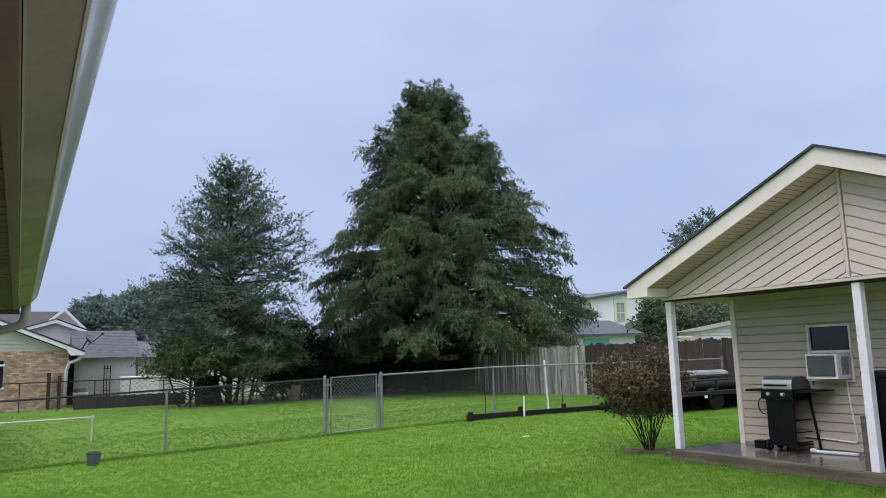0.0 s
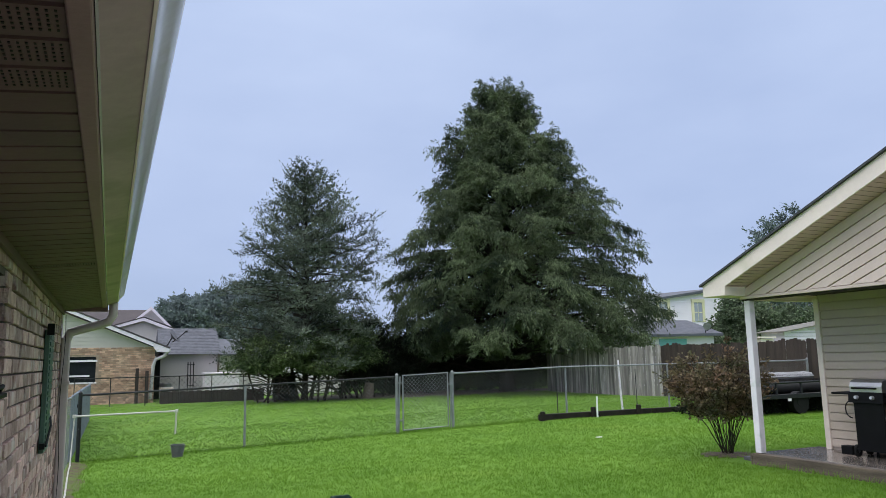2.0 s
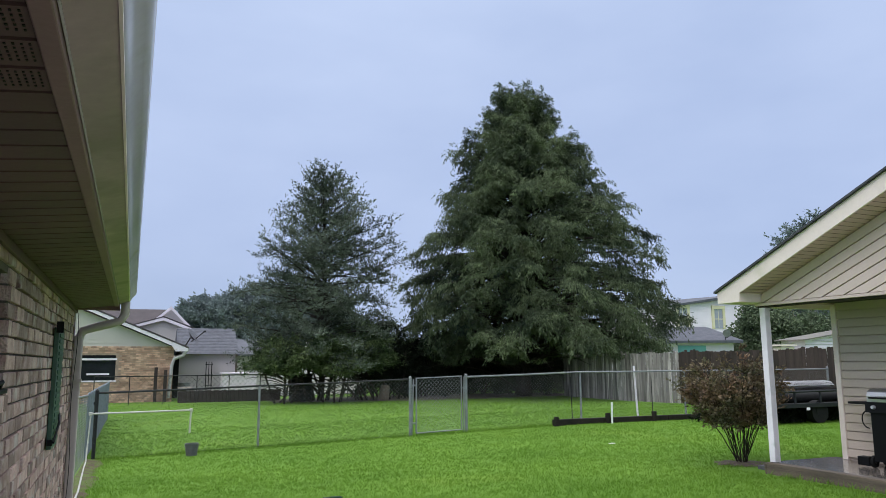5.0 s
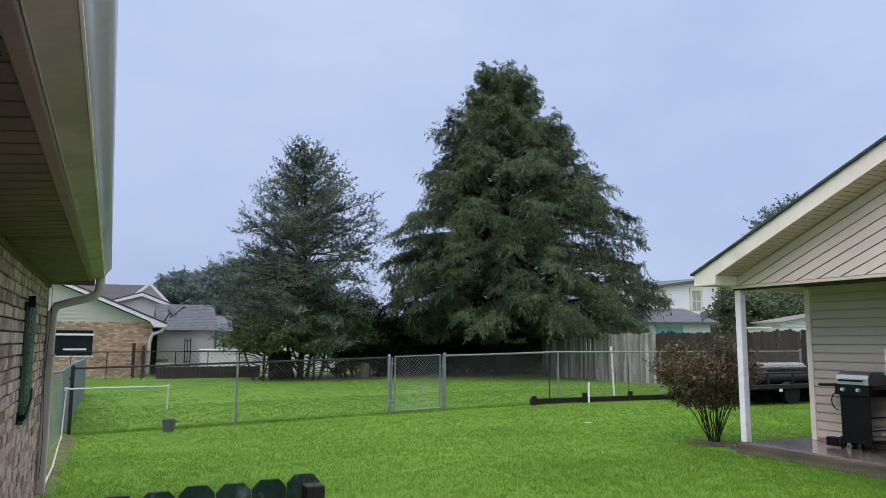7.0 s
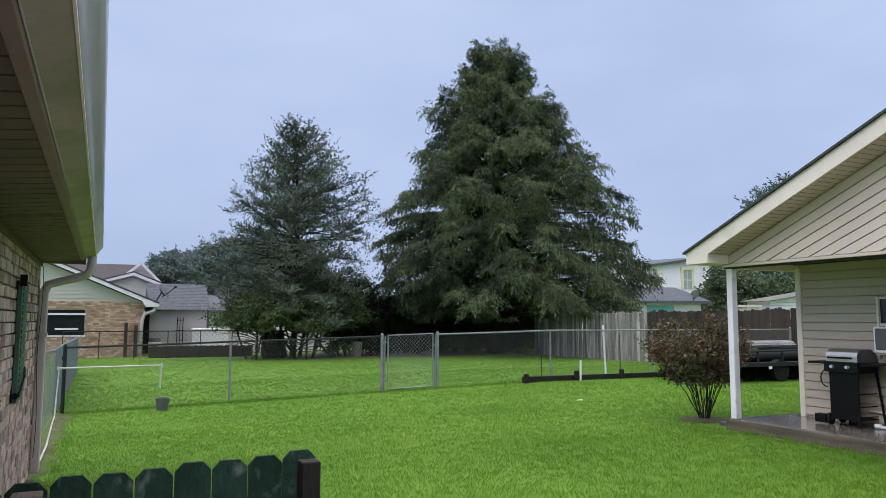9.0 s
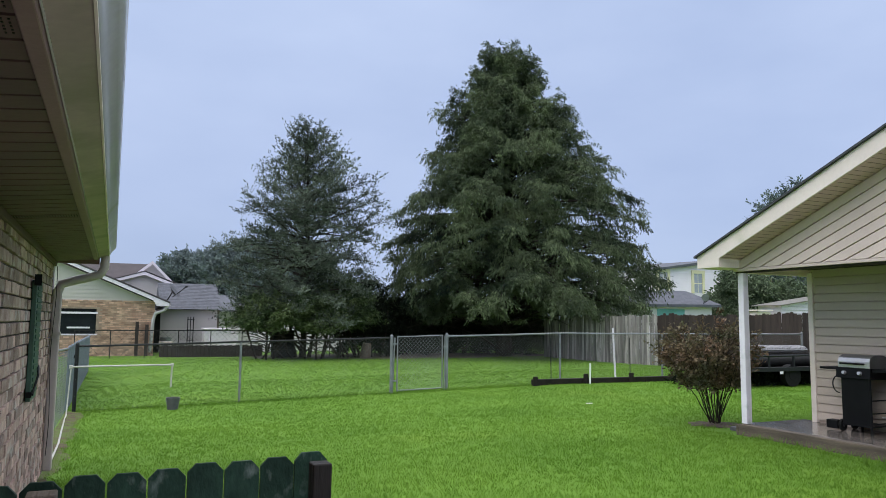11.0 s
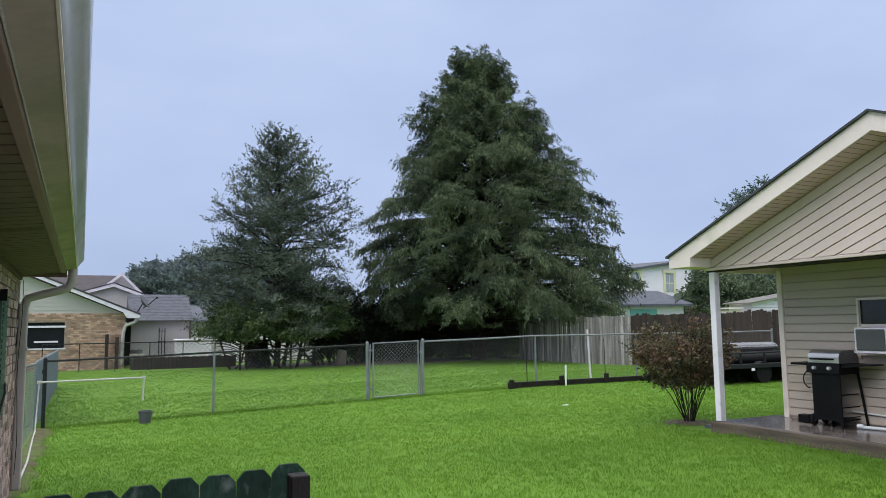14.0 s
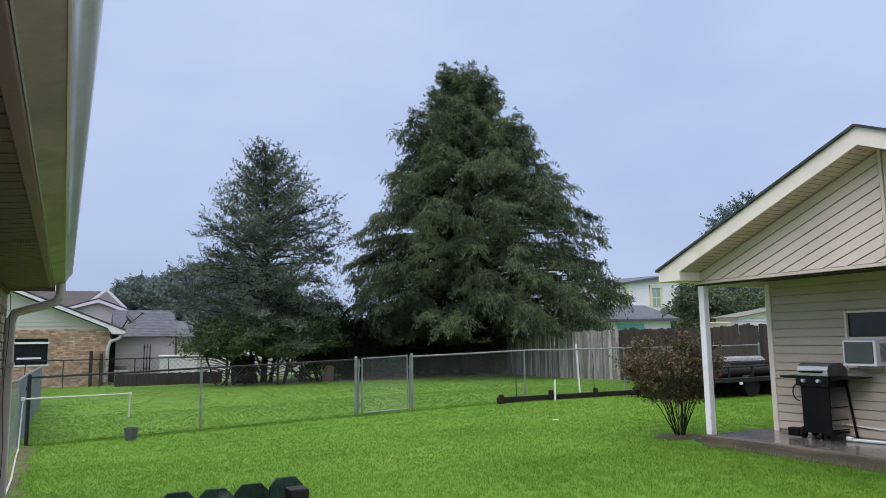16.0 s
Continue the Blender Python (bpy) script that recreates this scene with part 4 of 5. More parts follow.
def tree(name, label, at, profile, z_low, boughs, sprays, leaves, leaf, material, seed, up, droop, hang, trunk_r, lean=(0, 0), spread=0.32, limbs=True, low=None, start=0.3, trunks=1, clump=(5, 0.55), rough=(0.72, 1.10)):
    """profile: (height, radius) steps from foot to top. Boughs leave the trunk at all heights and carry sprays of leaves."""
    rng = np.random.default_rng(seed)
    x0, y0 = at
    g = gz(x0, y0)
    hs, rs = [p[0] for p in profile], [p[1] for p in profile]
    top = hs[-1]
    ob = thing(name, label, "tree", at=(0, 0, 0))
    tr = Shape()
    for k in range(trunks):
        a = 2.1 * k + 0.4
        off = 0.0 if trunks == 1 else 0.35
        tr.tube([(x0 + off * math.cos(a) + off * 1.6 * math.cos(a) * t * (trunks > 1) + lean[0] * t, y0 + off * math.sin(a) * (1 + t) + lean[1] * t, g - 0.1 + (top * 0.93 + 0.1) * t * (1 if k == 0 else 0.55)) for t in (0, 0.06, 0.2, 0.4, 0.6, 0.8, 1)], trunk_r * (1 if k == 0 else 0.6), 9, 0.03)
    pos, dirs = [], []
    for b in range(boughs):
        h = z_low + (top - z_low) * ((b + rng.uniform(0, 1)) / boughs)
        f = (h / top)
        a = b * 2.39996 + rng.normal(0, 0.25)
        R = float(np.interp(h, hs, rs)) * rng.uniform(*rough)
        cx, cy = x0 + lean[0] * f, y0 + lean[1] * f
        steep = up + 0.35 * f
        zb = g + max(0.1, h - R * (steep - droop) * 0.75)
        path = bent((cx, cy, zb), a, steep, R, droop)
        if limbs:
            tr.tube(path, max(0.018, 0.016 * R), 4, 0.008, caps=False)
        n = int(sprays * (0.35 + R / max(rs)))
        nc = max(2, int(clump[0] * (0.4 + R / max(rs))))
        tc = rng.uniform(start, 1.0, nc) ** 0.7
        tc[0] = 1.0
        sc = rng.normal(0, spread, nc) * R * 0.5 * (1.15 - 0.6 * tc)
        vc = rng.normal(0, 0.10, nc)
        rc = clump[1] * rng.uniform(0.6, 1.25, nc) * (0.55 + 0.45 * R / max(rs))
        pick = rng.integers(0, nc, n)
        t = tc[pick] + rng.normal(0, 0.45, n) * rc[pick] / R
        side = sc[pick] + rng.normal(0, 0.5, n) * rc[pick]
        vert = vc[pick] + rng.normal(0, 0.26, n) * rc[pick] - 0.35 * np.clip(np.abs(side - sc[pick]) - 0.3 * rc[pick], 0, None)
        px = cx + math.cos(a) * R * t - math.sin(a) * side
        py = cy + math.sin(a) * R * t + math.cos(a) * side
        pz = zb + R * (steep * t - droop * t * t) + vert - 0.10 * np.abs(side)
        if low:
            keep = pz > g + low(px, py)
            px, py, pz = px[keep], py[keep], pz[keep]
            n = len(px)
        out = np.stack([np.full(n, math.cos(a)), np.full(n, math.sin(a)), np.zeros(n)], 1)
        m = leaves
        q = np.repeat(np.stack([px, py, pz], 1), m, 0)
        o = np.repeat(out, m, 0)
        k = np.tile(np.arange(m) / m, n)[:, None]
        twig = o * 0.45 + np.array([0, 0, hang]) + np.repeat(rng.normal(0, 0.35, (n, 3)), m, 0)
        pos.append(q + twig * k * leaf[0] * 2.6 + rng.normal(0, leaf[0] * 0.25, (n * m, 3)))
        dirs.append(twig + rng.normal(0, 0.5, (n * m, 3)))
    pos, dirs = np.concatenate(pos), np.concatenate(dirs)
    ok = pos[:, 2] > g + 0.05
    pos, dirs = pos[ok], dirs[ok]
    part("trunk", tr, M["bark"], ob, "dark wet bark")
    part("crown", leaf_mesh("crown", pos, dirs, leaf[0], leaf[1], rng), M[material], ob)
    return ob


def skirt(px, py):
    return np.where(px > 17.4, 1.9 + 0.2 * np.sin(px * 3), 1.75 + 0.25 * np.sin(px * 2.3))


def feather_tree(name, label, at, west, east, facing, z_low, boughs, twigs, sprays, leaf, material, seed, up, droop, twig, hang, jitter, trunk_r, low=None, inner=0.25, start=0.35, leaders=1, gap=0.0, tip_up=0.0, wild=0.0, tuft=0.03, lumps=0.0, lift=0.38, comb=0.75):
    """Boughs from one trunk, each a plume: twigs on both flanks, and sprays along every twig.
    west and east: (height, radius) steps of the two flanks; facing: azimuth of the east flank."""
    rng = np.random.default_rng(seed)
    x0, y0 = at
    g = gz(x0, y0)
    hw, rw = zip(*west)
    he, re = zip(*east)
    top = max(hw[-1], he[-1])
    widest = max(rw + re)
    ob = thing(name, label, "tree")
    tr = Shape()
    tr.tube([(x0 + 0.12 * math.sin(4 * t), y0 + 0.1 * math.sin(3 * t + 1), g - 0.15 + (top * 0.95 + 0.15) * t) for t in (0, 0.04, 0.12, 0.25, 0.4, 0.55, 0.7, 0.85, 1)], trunk_r, 10, 0.02)
    for k in range(leaders - 1):
        a = 2.1 * k + 0.4
        tr.tube([(x0 + math.cos(a) * (0.3 + 1.2 * t), y0 + math.sin(a) * (0.3 + 1.2 * t), g - 0.1 + top * 0.55 * t) for t in (0, 0.1, 0.3, 0.6, 1)], trunk_r * 0.6, 7, 0.02)
    pos, dirs = [], []
    for b in range(boughs):
        u = (b + rng.uniform(0, 1)) / boughs
        h = z_low + (top - z_low) * (1 - (1 - u) ** 0.88)
        f = h / top
        a = b * 2.39996 + rng.normal(0, 0.22)
        w = 0.5 + 0.5 * math.cos(a - facing)
        R = float(np.interp(h, hw, rw)) * (1 - w) + float(np.interp(h, he, re)) * w
        shell = rng.uniform(0, 1) > inner
        R = max(0.25, R * (rng.uniform(0.86, 1.0) if shell else rng.uniform(0.35, 0.85)))
        R *= (1 + gap * rng.normal(0, 1)) * (1 + lumps * math.sin(3.0 * a + 1.1 * h + seed) * math.sin(1.9 * h + 2.0 * math.cos(a)))
        steep = up + 0.30 * f + 0.9 * f ** 5 + wild * rng.normal(0, 0.30)
        sag = droop * (1 - 0.75 * f ** 3)
        zb = g + max(0.15, h - R * (steep - sag))
        fa = a + rng.normal(0, 0.12)
        ca, sa = math.cos(fa), math.sin(fa)
        sway, sw = wild * rng.normal(0, 0.35), wild * rng.uniform(3, 7)
        tr.tube([(x0 + ca * R * t - sa * sway * math.sin(sw * t), y0 + sa * R * t + ca * sway * math.sin(sw * t), zb + R * (steep * t - sag * t * t)) for t in (0, 0.25, 0.5, 0.75, 0.96)], max(0.014, 0.012 * R), 4, 0.006, caps=False)
        size = twig * rng.uniform(0.75, 1.2) * (0.45 + 0.55 * min(1.0, R / (0.55 * widest)))
        n = int(twigs * (0.4 + 0.6 * min(1.0, R / (0.6 * widest))))
        t = np.sort(rng.uniform(max(start, 1 - 2.6 * size / R) if R > 2.6 * size else 0.05, 1.0, n))
        flank = np.where(np.arange(n) % 2, 1.0, -1.0)
        length = size * (0.30 + 0.75 * np.sin(np.pi * np.clip(0.12 + 0.88 * (1 - t) / max(1e-3, 1 - t.min()), 0, 1)) ** 0.7) * rng.uniform(0.7, 1.15, n)
        px, py = x0 + ca * R * t - sa * sway * np.sin(sw * t), y0 + sa * R * t + ca * sway * np.sin(sw * t)
        pz = zb + R * (steep * t - sag * t * t)
        fan = rng.uniform(0.2, 1.35 + 0.9 * wild, n) * flank
        dx, dy = ca * np.cos(fan) - sa * np.sin(fan), sa * np.cos(fan) + ca * np.sin(fan)
        dz = rng.normal(0.06, lift, n) + tip_up * (0.4 + f)
        k = np.tile((np.arange(sprays) + 0.5) / sprays, n)
        i = np.repeat(np.arange(n), sprays)
        k = np.clip(k + rng.normal(0, 0.06, len(k)), 0, 1)
        L = length[i] * k
        bend = (comb - 0.40 * f) * (1 if tip_up == 0 else 0.15)
        p = np.stack([px[i] + dx[i] * L, py[i] + dy[i] * L, pz[i] + dz[i] * L - bend * k * k * length[i]], 1) + rng.normal(0, tuft, (len(k), 3)) * (0.4 + 0.9 * np.sin(np.pi * np.clip(k, 0, 1)))[:, None]
        d = np.stack([dx[i] * 0.55, dy[i] * 0.55, dz[i] + np.full(len(k), hang * (1 - 0.8 * f ** 4)) - 0.35 * bend * k], 1) + rng.normal(0, jitter, (len(k), 3))
        if low:
            ok = p[:, 2] > g + low(p[:, 0], p[:, 1])
            p, d = p[ok], d[ok]
        pos.append(p)
        dirs.append(d)
    pos, dirs = np.concatenate(pos), np.concatenate(dirs)
    ok = pos[:, 2] > g + 0.1
    part("trunk", tr, M["bark"], ob, "dark wet bark")
    part("crown", leaf_mesh("crown", pos[ok], dirs[ok], leaf[0], leaf[1], rng), M[material], ob)
    return ob


feather_tree("cypress_tree", "tall dark green cypress with drooping feathery boughs", (16.95, 30.4),
             ((0, 5.4), (3.4, 5.6), (5.2, 5.5), (6.3, 5.35), (7.3, 4.75), (7.9, 3.9), (8.7, 4.0), (9.9, 3.7), (10.5, 3.1), (11.5, 3.4), (12.2, 3.0), (12.8, 2.4), (13.9, 1.6), (15.1, 0.9)),
             ((0, 5.0), (1.7, 6.6), (2.5, 7.3), (3.6, 7.3), (4.6, 6.9), (5.8, 6.7), (6.8, 6.6), (7.8, 6.2), (8.7, 5.3), (9.2, 4.3), (9.9, 4.35), (10.7, 3.7), (11.8, 3.1), (12.8, 2.7), (13.2, 1.7), (14.2, 1.7), (15.1, 1.0)),
             radians(-31), 0.9, 760, 29, 28, (0.155, 0.019), "cypress", 12, 0.42, 0.48, 0.76, -0.75, 0.28, 0.42, low=skirt, inner=0.46, wild=0.5, tuft=0.05, lumps=0.07, lift=0.28, comb=0.85)
feather_tree("oak_tree", "slender dark oak with sparse upswept twigs", (7.45, 30.7),
             ((0, 2.8), (2, 3.4), (3.7, 3.4), (4.7, 3.3), (5.2, 2.9), (6.0, 2.9), (6.5, 2.4), (7.7, 1.85), (8.7, 1.7), (9.4, 1.1), (10.1, 0.35)),
             ((0, 2.8), (2, 3.2), (4.1, 3.0), (4.8, 3.3), (5.8, 3.2), (7.3, 2.9), (7.8, 2.9), (8.4, 1.9), (9.1, 1.4), (9.8, 1.1), (10.2, 0.5)),
             radians(-13), 1.3, 225, 30, 13, (0.130, 0.020), "oak", 23, 0.30, 0.22, 0.66, 0.15, 0.6, 0.16, inner=0.35, start=0.2, leaders=3, gap=0.15, tip_up=0.30, wild=1.0)


def open_foot(px, py):
    return 1.25 + 0.16 * np.sin(px * 3.1)


# shrubs right of the oak fill the dark gap; their shade is in the colour
for at, top, r, seed, lab in (((5.7, 29.6), 2.5, 1.55, 31, "dense broadleaf shrub under the oak"), ((7.6, 29.3), 2.5, 1.4, 32, "dense broadleaf shrub under the oak"), ((10.4, 31.5), 3.4, 1.6, 33, "broadleaf shrub between the trees, leaves coloured near-black for shade"), ((12.2, 31.6), 2.6, 1.4, 36, "broadleaf shrub between the trees, leaves coloured near-black for shade"), ((13.6, 32.5), 2.8, 1.6, 37, "broadleaf shrub under the cypress, leaves coloured near-black for shade"), ((15.8, 32.8), 2.8, 1.7, 38, "broadleaf shrub under the cypress, leaves coloured near-black for shade"), ((17.2, 31.5), 2.6, 1.4, 39, "broadleaf shrub under the cypress, leaves coloured near-black for shade"), ((12.6, 34.6), 2.6, 2.0, 46, "broadleaf shrub under the cypress, leaves coloured near-black for shade"), ((14.6, 33.9), 2.6, 1.7, 54, "broadleaf shrub under the cypress, leaves coloured near-black for shade"), ((18.8, 32.4), 2.6, 1.6, 55, "broadleaf shrub under the cypress, leaves coloured near-black for shade"), ((16.0, 35.2), 2.8, 2.2, 47, "broadleaf shrub under the cypress, leaves coloured near-black for shade"), ((19.6, 35.0), 2.8, 2.2, 48, "broadleaf shrub under the cypress, leaves coloured near-black for shade")):
    tree("shrub", lab, at, [(0, r * 0.8), (top * 0.35, r), (top * 0.7, r * 0.85), (top, r * 0.3)], 0.25, 56, 84 if at[0] < 8 else 52, 7, (0.105, 0.026), "shrubleaf" if at[0] < 8 else "shadeleaf", seed, 0.35, 0.35, -0.1, 0.07, spread=0.5, start=0.25, trunks=6 if at[0] < 8 else 3, low=open_foot if at[0] < 8 else None, clump=(5, 0.4))
# small leaning tree, stump, bin and pale fence glimpsed under the boughs
lt = tree("small_tree", "small many-stemmed tree leaning over the lawn edge", (9.0, 30.5), [(0, 1.0), (1.2, 1.6), (2.2, 1.6), (3.2, 0.6)], 1.3, 46, 80, 7, (0.105, 0.026), "shrubleaf", 63, 0.35, 0.3, 0.0, 0.06, spread=0.5, start=0.25, low=open_foot, clump=(5, 0.4))
for x, dx, r in ((9.35, -0.75, 0.06), (9.6, -0.55, 0.05), (9.85, -0.6, 0.055), (8.9, -0.9, 0.05), (9.1, -0.35, 0.05), (10.35, -0.5, 0.045), (10.7, 0.35, 0.05)):
    part("stem", Shape().tube([(x, 30.2, -0.15), (x + 0.18 * dx, 30.2, 0.12), (x + 0.55 * dx, 30.25, 0.55), (x + dx, 30.3, 1.15), (x + 1.15 * dx, 30.4, 1.9)], r, 7, r * 0.6), M["bark"], lt, "dark leaning stem")
for x, dx, r in ((6.6, -0.8, 0.05), (6.9, -0.5, 0.045), (5.6, 0.5, 0.045)):
    part("stem", Shape().tube([(x, 30.0, -0.15), (x + 0.5 * dx, 30.0, 0.15), (x + 0.7 * dx, 30.0, 0.6), (x + dx, 30.1, 1.4)], r, 7, r * 0.6), M["bark"], lt, "dark leaning stem")
solid("stump", Shape().tube([(9.86, 29.7, -0.15), (9.87, 29.7, 0.0), (9.93, 29.7, 0.3), (9.96, 29.7, 0.52)], 0.27, 12, 0.17), M["timber"], "grey weathered tree stump beside the stems", "stump", smooth=True)
bn = thing("dark_bin", "black square bin standing under the oak", "bin", at=(6.65, 31.0, 0))
part("body", Shape().box(-0.42, 0.42, -0.3, 0.3, -0.14, 0.92, 0.03), M["rubber"], bn)
part("lid", Shape().box(-0.46, 0.46, -0.34, 0.34, 0.92, 1.0, 0.03), M["rubber"], bn)
pf = thing("pale_fence", "low white panel fence behind the trees", "fence")
for k in range(6):
    part("panel", Shape().box(6.3 + 0.82 * k, 7.1 + 0.82 * k, 37.0, 37.05, -0.14, 0.96, 0.01), M["vinyl_white"], pf)
# dark sheet on the lawn paints the trees' ground shade
shade = Shape().add([(12.8 + 7.6 * math.cos(2 * math.pi * k / 32) * (1 + 0.05 * math.sin(5 * k)), 31.6 + 2.6 * math.sin(2 * math.pi * k / 32) * (1 + 0.06 * math.cos(3 * k)), -0.115) for k in range(32)] + [(12.8, 31.6, -0.06)], [(k, (k + 1) % 32, 32) for k in range(32)])
solid("litter_and_shade", shade, M["mulch"], "dark ground sheet standing for shade under the trees", "mulch", kind="stuff")
# far woods beyond the houses, rain haze tinted into the leaves
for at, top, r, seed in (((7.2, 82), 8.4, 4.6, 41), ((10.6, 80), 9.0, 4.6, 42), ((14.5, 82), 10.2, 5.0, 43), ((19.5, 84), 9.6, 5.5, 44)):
    tree("distant_tree", "rounded distant tree with rain haze in its leaf colour", at, [(0, r * 0.7), (top * 0.4, r), (top * 0.75, r * 0.8), (top, r * 0.25)], 1.2, 80, 76, 6, (0.30, 0.085), "hazeleaf", seed, 0.4, 0.3, 0.0, 0.3, spread=0.55, start=0.3, clump=(5, 1.2))
tree("distant_tree", "sparse tree rising behind the outbuilding", (48.8, 40), [(0, 1.5), (4, 3.0), (8, 3.9), (10.5, 3.2), (12.3, 1.2)], 3, 60, 44, 6, (0.28, 0.07), "hazeleaf", 51, 0.55, 0.2, 0.1, 0.25, spread=0.4, start=0.4, clump=(5, 0.8))
tree("garden_tree", "leafy green garden tree before the white house", (32.3, 30.5), [(0, 1.2), (1.6, 1.7), (3.0, 1.7), (4.4, 0.7)], 0.6, 70, 62, 6, (0.19, 0.05), "gardenleaf", 52, 0.4, 0.25, -0.1, 0.16, spread=0.45, start=0.3)
tree("garden_tree", "leafy green garden tree before the white house", (34.6, 29.0), [(0, 1.3), (1.6, 2.0), (2.8, 1.9), (3.9, 0.7)], 0.6, 60, 64, 6, (0.19, 0.05), "gardenleaf", 53, 0.4, 0.25, -0.1, 0.16, spread=0.45, start=0.3)


def crape(at, seed):
    """A vase-shaped bush of many thin stems with small reddish leaves."""
    rng = np.random.default_rng(seed)
    ob = thing("bush", "vase-shaped bush with thin stems and reddish leaves", "bush")
    g = gz(*at)
    st, pos, dirs = Shape(), [], []
    for k in range(34):
        a = k * 2.39996 + rng.normal(0, 0.2)
        out = rng.uniform(0.12, 0.98)
        h = (1.62 - 0.42 * out * out) * rng.uniform(0.82, 1.0)
        R = 0.68 * out
        pts = []
        for s in range(9):
            t = s / 8
            pts.append((at[0] - 0.09 * t ** 1.2 + 0.055 * math.cos(a) + R * math.cos(a) * t ** 1.25 + rng.normal(0, 0.012), at[1] + 0.05 * t ** 1.2 + 0.055 * math.sin(a) + R * math.sin(a) * t ** 1.25 + rng.normal(0, 0.012), g - 0.03 + h * t))
        st.tube(pts, rng.uniform(0.005, 0.009), 5, 0.003, caps=False)
        for b in range(15):
            t = rng.uniform(0.47, 1.0)
            i = min(7, int(t * 8))
            p = Vector(pts[i]).lerp(Vector(pts[i + 1]), t * 8 - i)
            d = Vector((math.cos(a) * 0.5 + rng.normal(0, 0.6), math.sin(a) * 0.5 + rng.normal(0, 0.6), rng.uniform(0.0, 0.7))).normalized()
            L = rng.uniform(0.10, 0.27)
            e2 = p + d * L
            st.tube([p, e2], 0.004, 3, 0.002, caps=False)
            m = 17
            u = rng.uniform(0, 1, m)[:, None]
            pos.append(np.array(p)[None] + np.array(d)[None] * L * u + rng.normal(0, 0.03, (m, 3)))
            dirs.append(np.array(d)[None] + rng.normal(0, 0.7, (m, 3)))
    pos, dirs = np.concatenate(pos), np.concatenate(dirs)
    part("stem", st, M["bark"], ob, "thin bare lower stems")
    part("leaf_mass", leaf_mesh("leaf_mass", pos, dirs, 0.06, 0.016, rng), M["myrtle"], ob, "small green and rust-red leaves")
    return ob


crape((8.27, 8.34), 61)
bed = Shape().add([(8.27 + (0.40 + 0.12 * math.sin(2.3 * k)) * math.cos(2 * math.pi * k / 24), 8.34 + (0.34 + 0.10 * math.cos(3.1 * k)) * math.sin(2 * math.pi * k / 24), gz(8.27, 8.34) + 0.006) for k in range(24)] + [(8.27, 8.34, gz(8.27, 8.34) + 0.035)], [(k, (k + 1) % 24, 24) for k in range(24)])
solid("litter_and_shade", bed, M["mulch"], "brown dead leaves round the foot of the bush", "mulch", kind="stuff")
rng = np.random.default_rng(71)
q = np.stack([rng.uniform(12.6, 17.5, 5200), rng.uniform(12.8, 14.4, 5200), np.zeros(5200)], 1)
q[:, 2] = ground_z(q[:, 0], q[:, 1]) + rng.uniform(0, 0.32, 5200) ** 1.3
# weeds take the near-black leaf colour for the trailer's shade
solid("weeds", leaf_mesh("weeds", q, rng.normal(0, 0.6, (5200, 3)) + np.array([0, 0, 0.8]), 0.12, 0.022, rng), M["shadeleaf"], "low weeds growing under the trailer, leaf colour darkened for shade", "weeds", kind="stuff")

# ---- trailer with fence rolls ----
tl = thing("utility_trailer", "dark steel utility trailer loaded with wire rolls", "trailer", at=(0, 0, 0))
TY = 12.6
part("deck", Shape().box(13.3, 17.2, TY, TY + 1.5, 0.40, 0.46, 0.01), M["darkwood"], tl)
part("frame_rail", Shape().box(13.3, 17.2, TY - 0.06, TY, 0.38, 0.48, 0.008), M["dark_rail"], tl)
part("top_rail", Shape().tube([(13.3, TY - 0.03, 0.74), (17.2, TY - 0.03, 0.76)], 0.03, 6).tube([(13.3, TY + 1.5, 0.74), (17.2, TY + 1.5, 0.76)], 0.03, 6), M["dark_rail"], tl)
for x in (13.35, 14.1, 14.9, 15.7, 16.5, 17.1):
    part("upright", Shape().box(x - 0.02, x + 0.02, TY - 0.05, TY - 0.01, 0.46, 0.75), M["dark_rail"], tl)
    part("upright", Shape().box(x - 0.02, x + 0.02, TY + 1.48, TY + 1.52, 0.46, 0.75), M["dark_rail"], tl)
for y in (TY + 0.0, TY + 1.33):
    wv = part("wheel", Shape().tube([(14.9, y, gz(14.9, y) + 0.26), (14.9, y + 0.17, gz(14.9, y) + 0.26)], 0.26, 22), M["rubber"], tl, smooth=True)
    part("rim", Shape().tube([(14.9, y - 0.008, gz(14.9, y) + 0.29), (14.9, y + 0.178, gz(14.9, y) + 0.29)], 0.13, 16), M["rubber"], wv)
part("number_plate", Shape().box(14.40, 14.50, TY - 0.075, TY - 0.062, 0.32, 0.385), M["white"], tl)
solid("rolled_tarp", Shape().tube([(13.5, TY + 0.45, 0.58), (17.0, TY + 0.5, 0.58)], 0.12, 12), M["rubber"], "dark rolled tarpaulin lying on the trailer", "tarpaulin", smooth=True)
roll = Shape()
for k in range(30):
    for d in (1, -1):
        pts = [(14.55 + 0.058 * k + 0.055 * d * j / 4, TY + 0.9 + 0.17 * math.cos(0.55 * j + 0.3), 0.84 + 0.10 * math.sin(0.55 * j + 0.3) + 0.012 * math.sin(1.7 * k)) for j in range(6)]
        roll.tube(pts, 0.009, 4, caps=False)
for j in range(5):
    roll.tube([(14.5 + 0.36 * i, TY + 0.9 + 0.15 * math.cos(0.75 * j), 0.83 + 0.10 * math.sin(0.75 * j) + 0.01 * math.sin(2.1 * i + j)) for i in range(6)], 0.016, 5)
solid("wire_roll", roll, M["wirepale"], "pale roll of wire netting on top of the trailer", "wire roll")
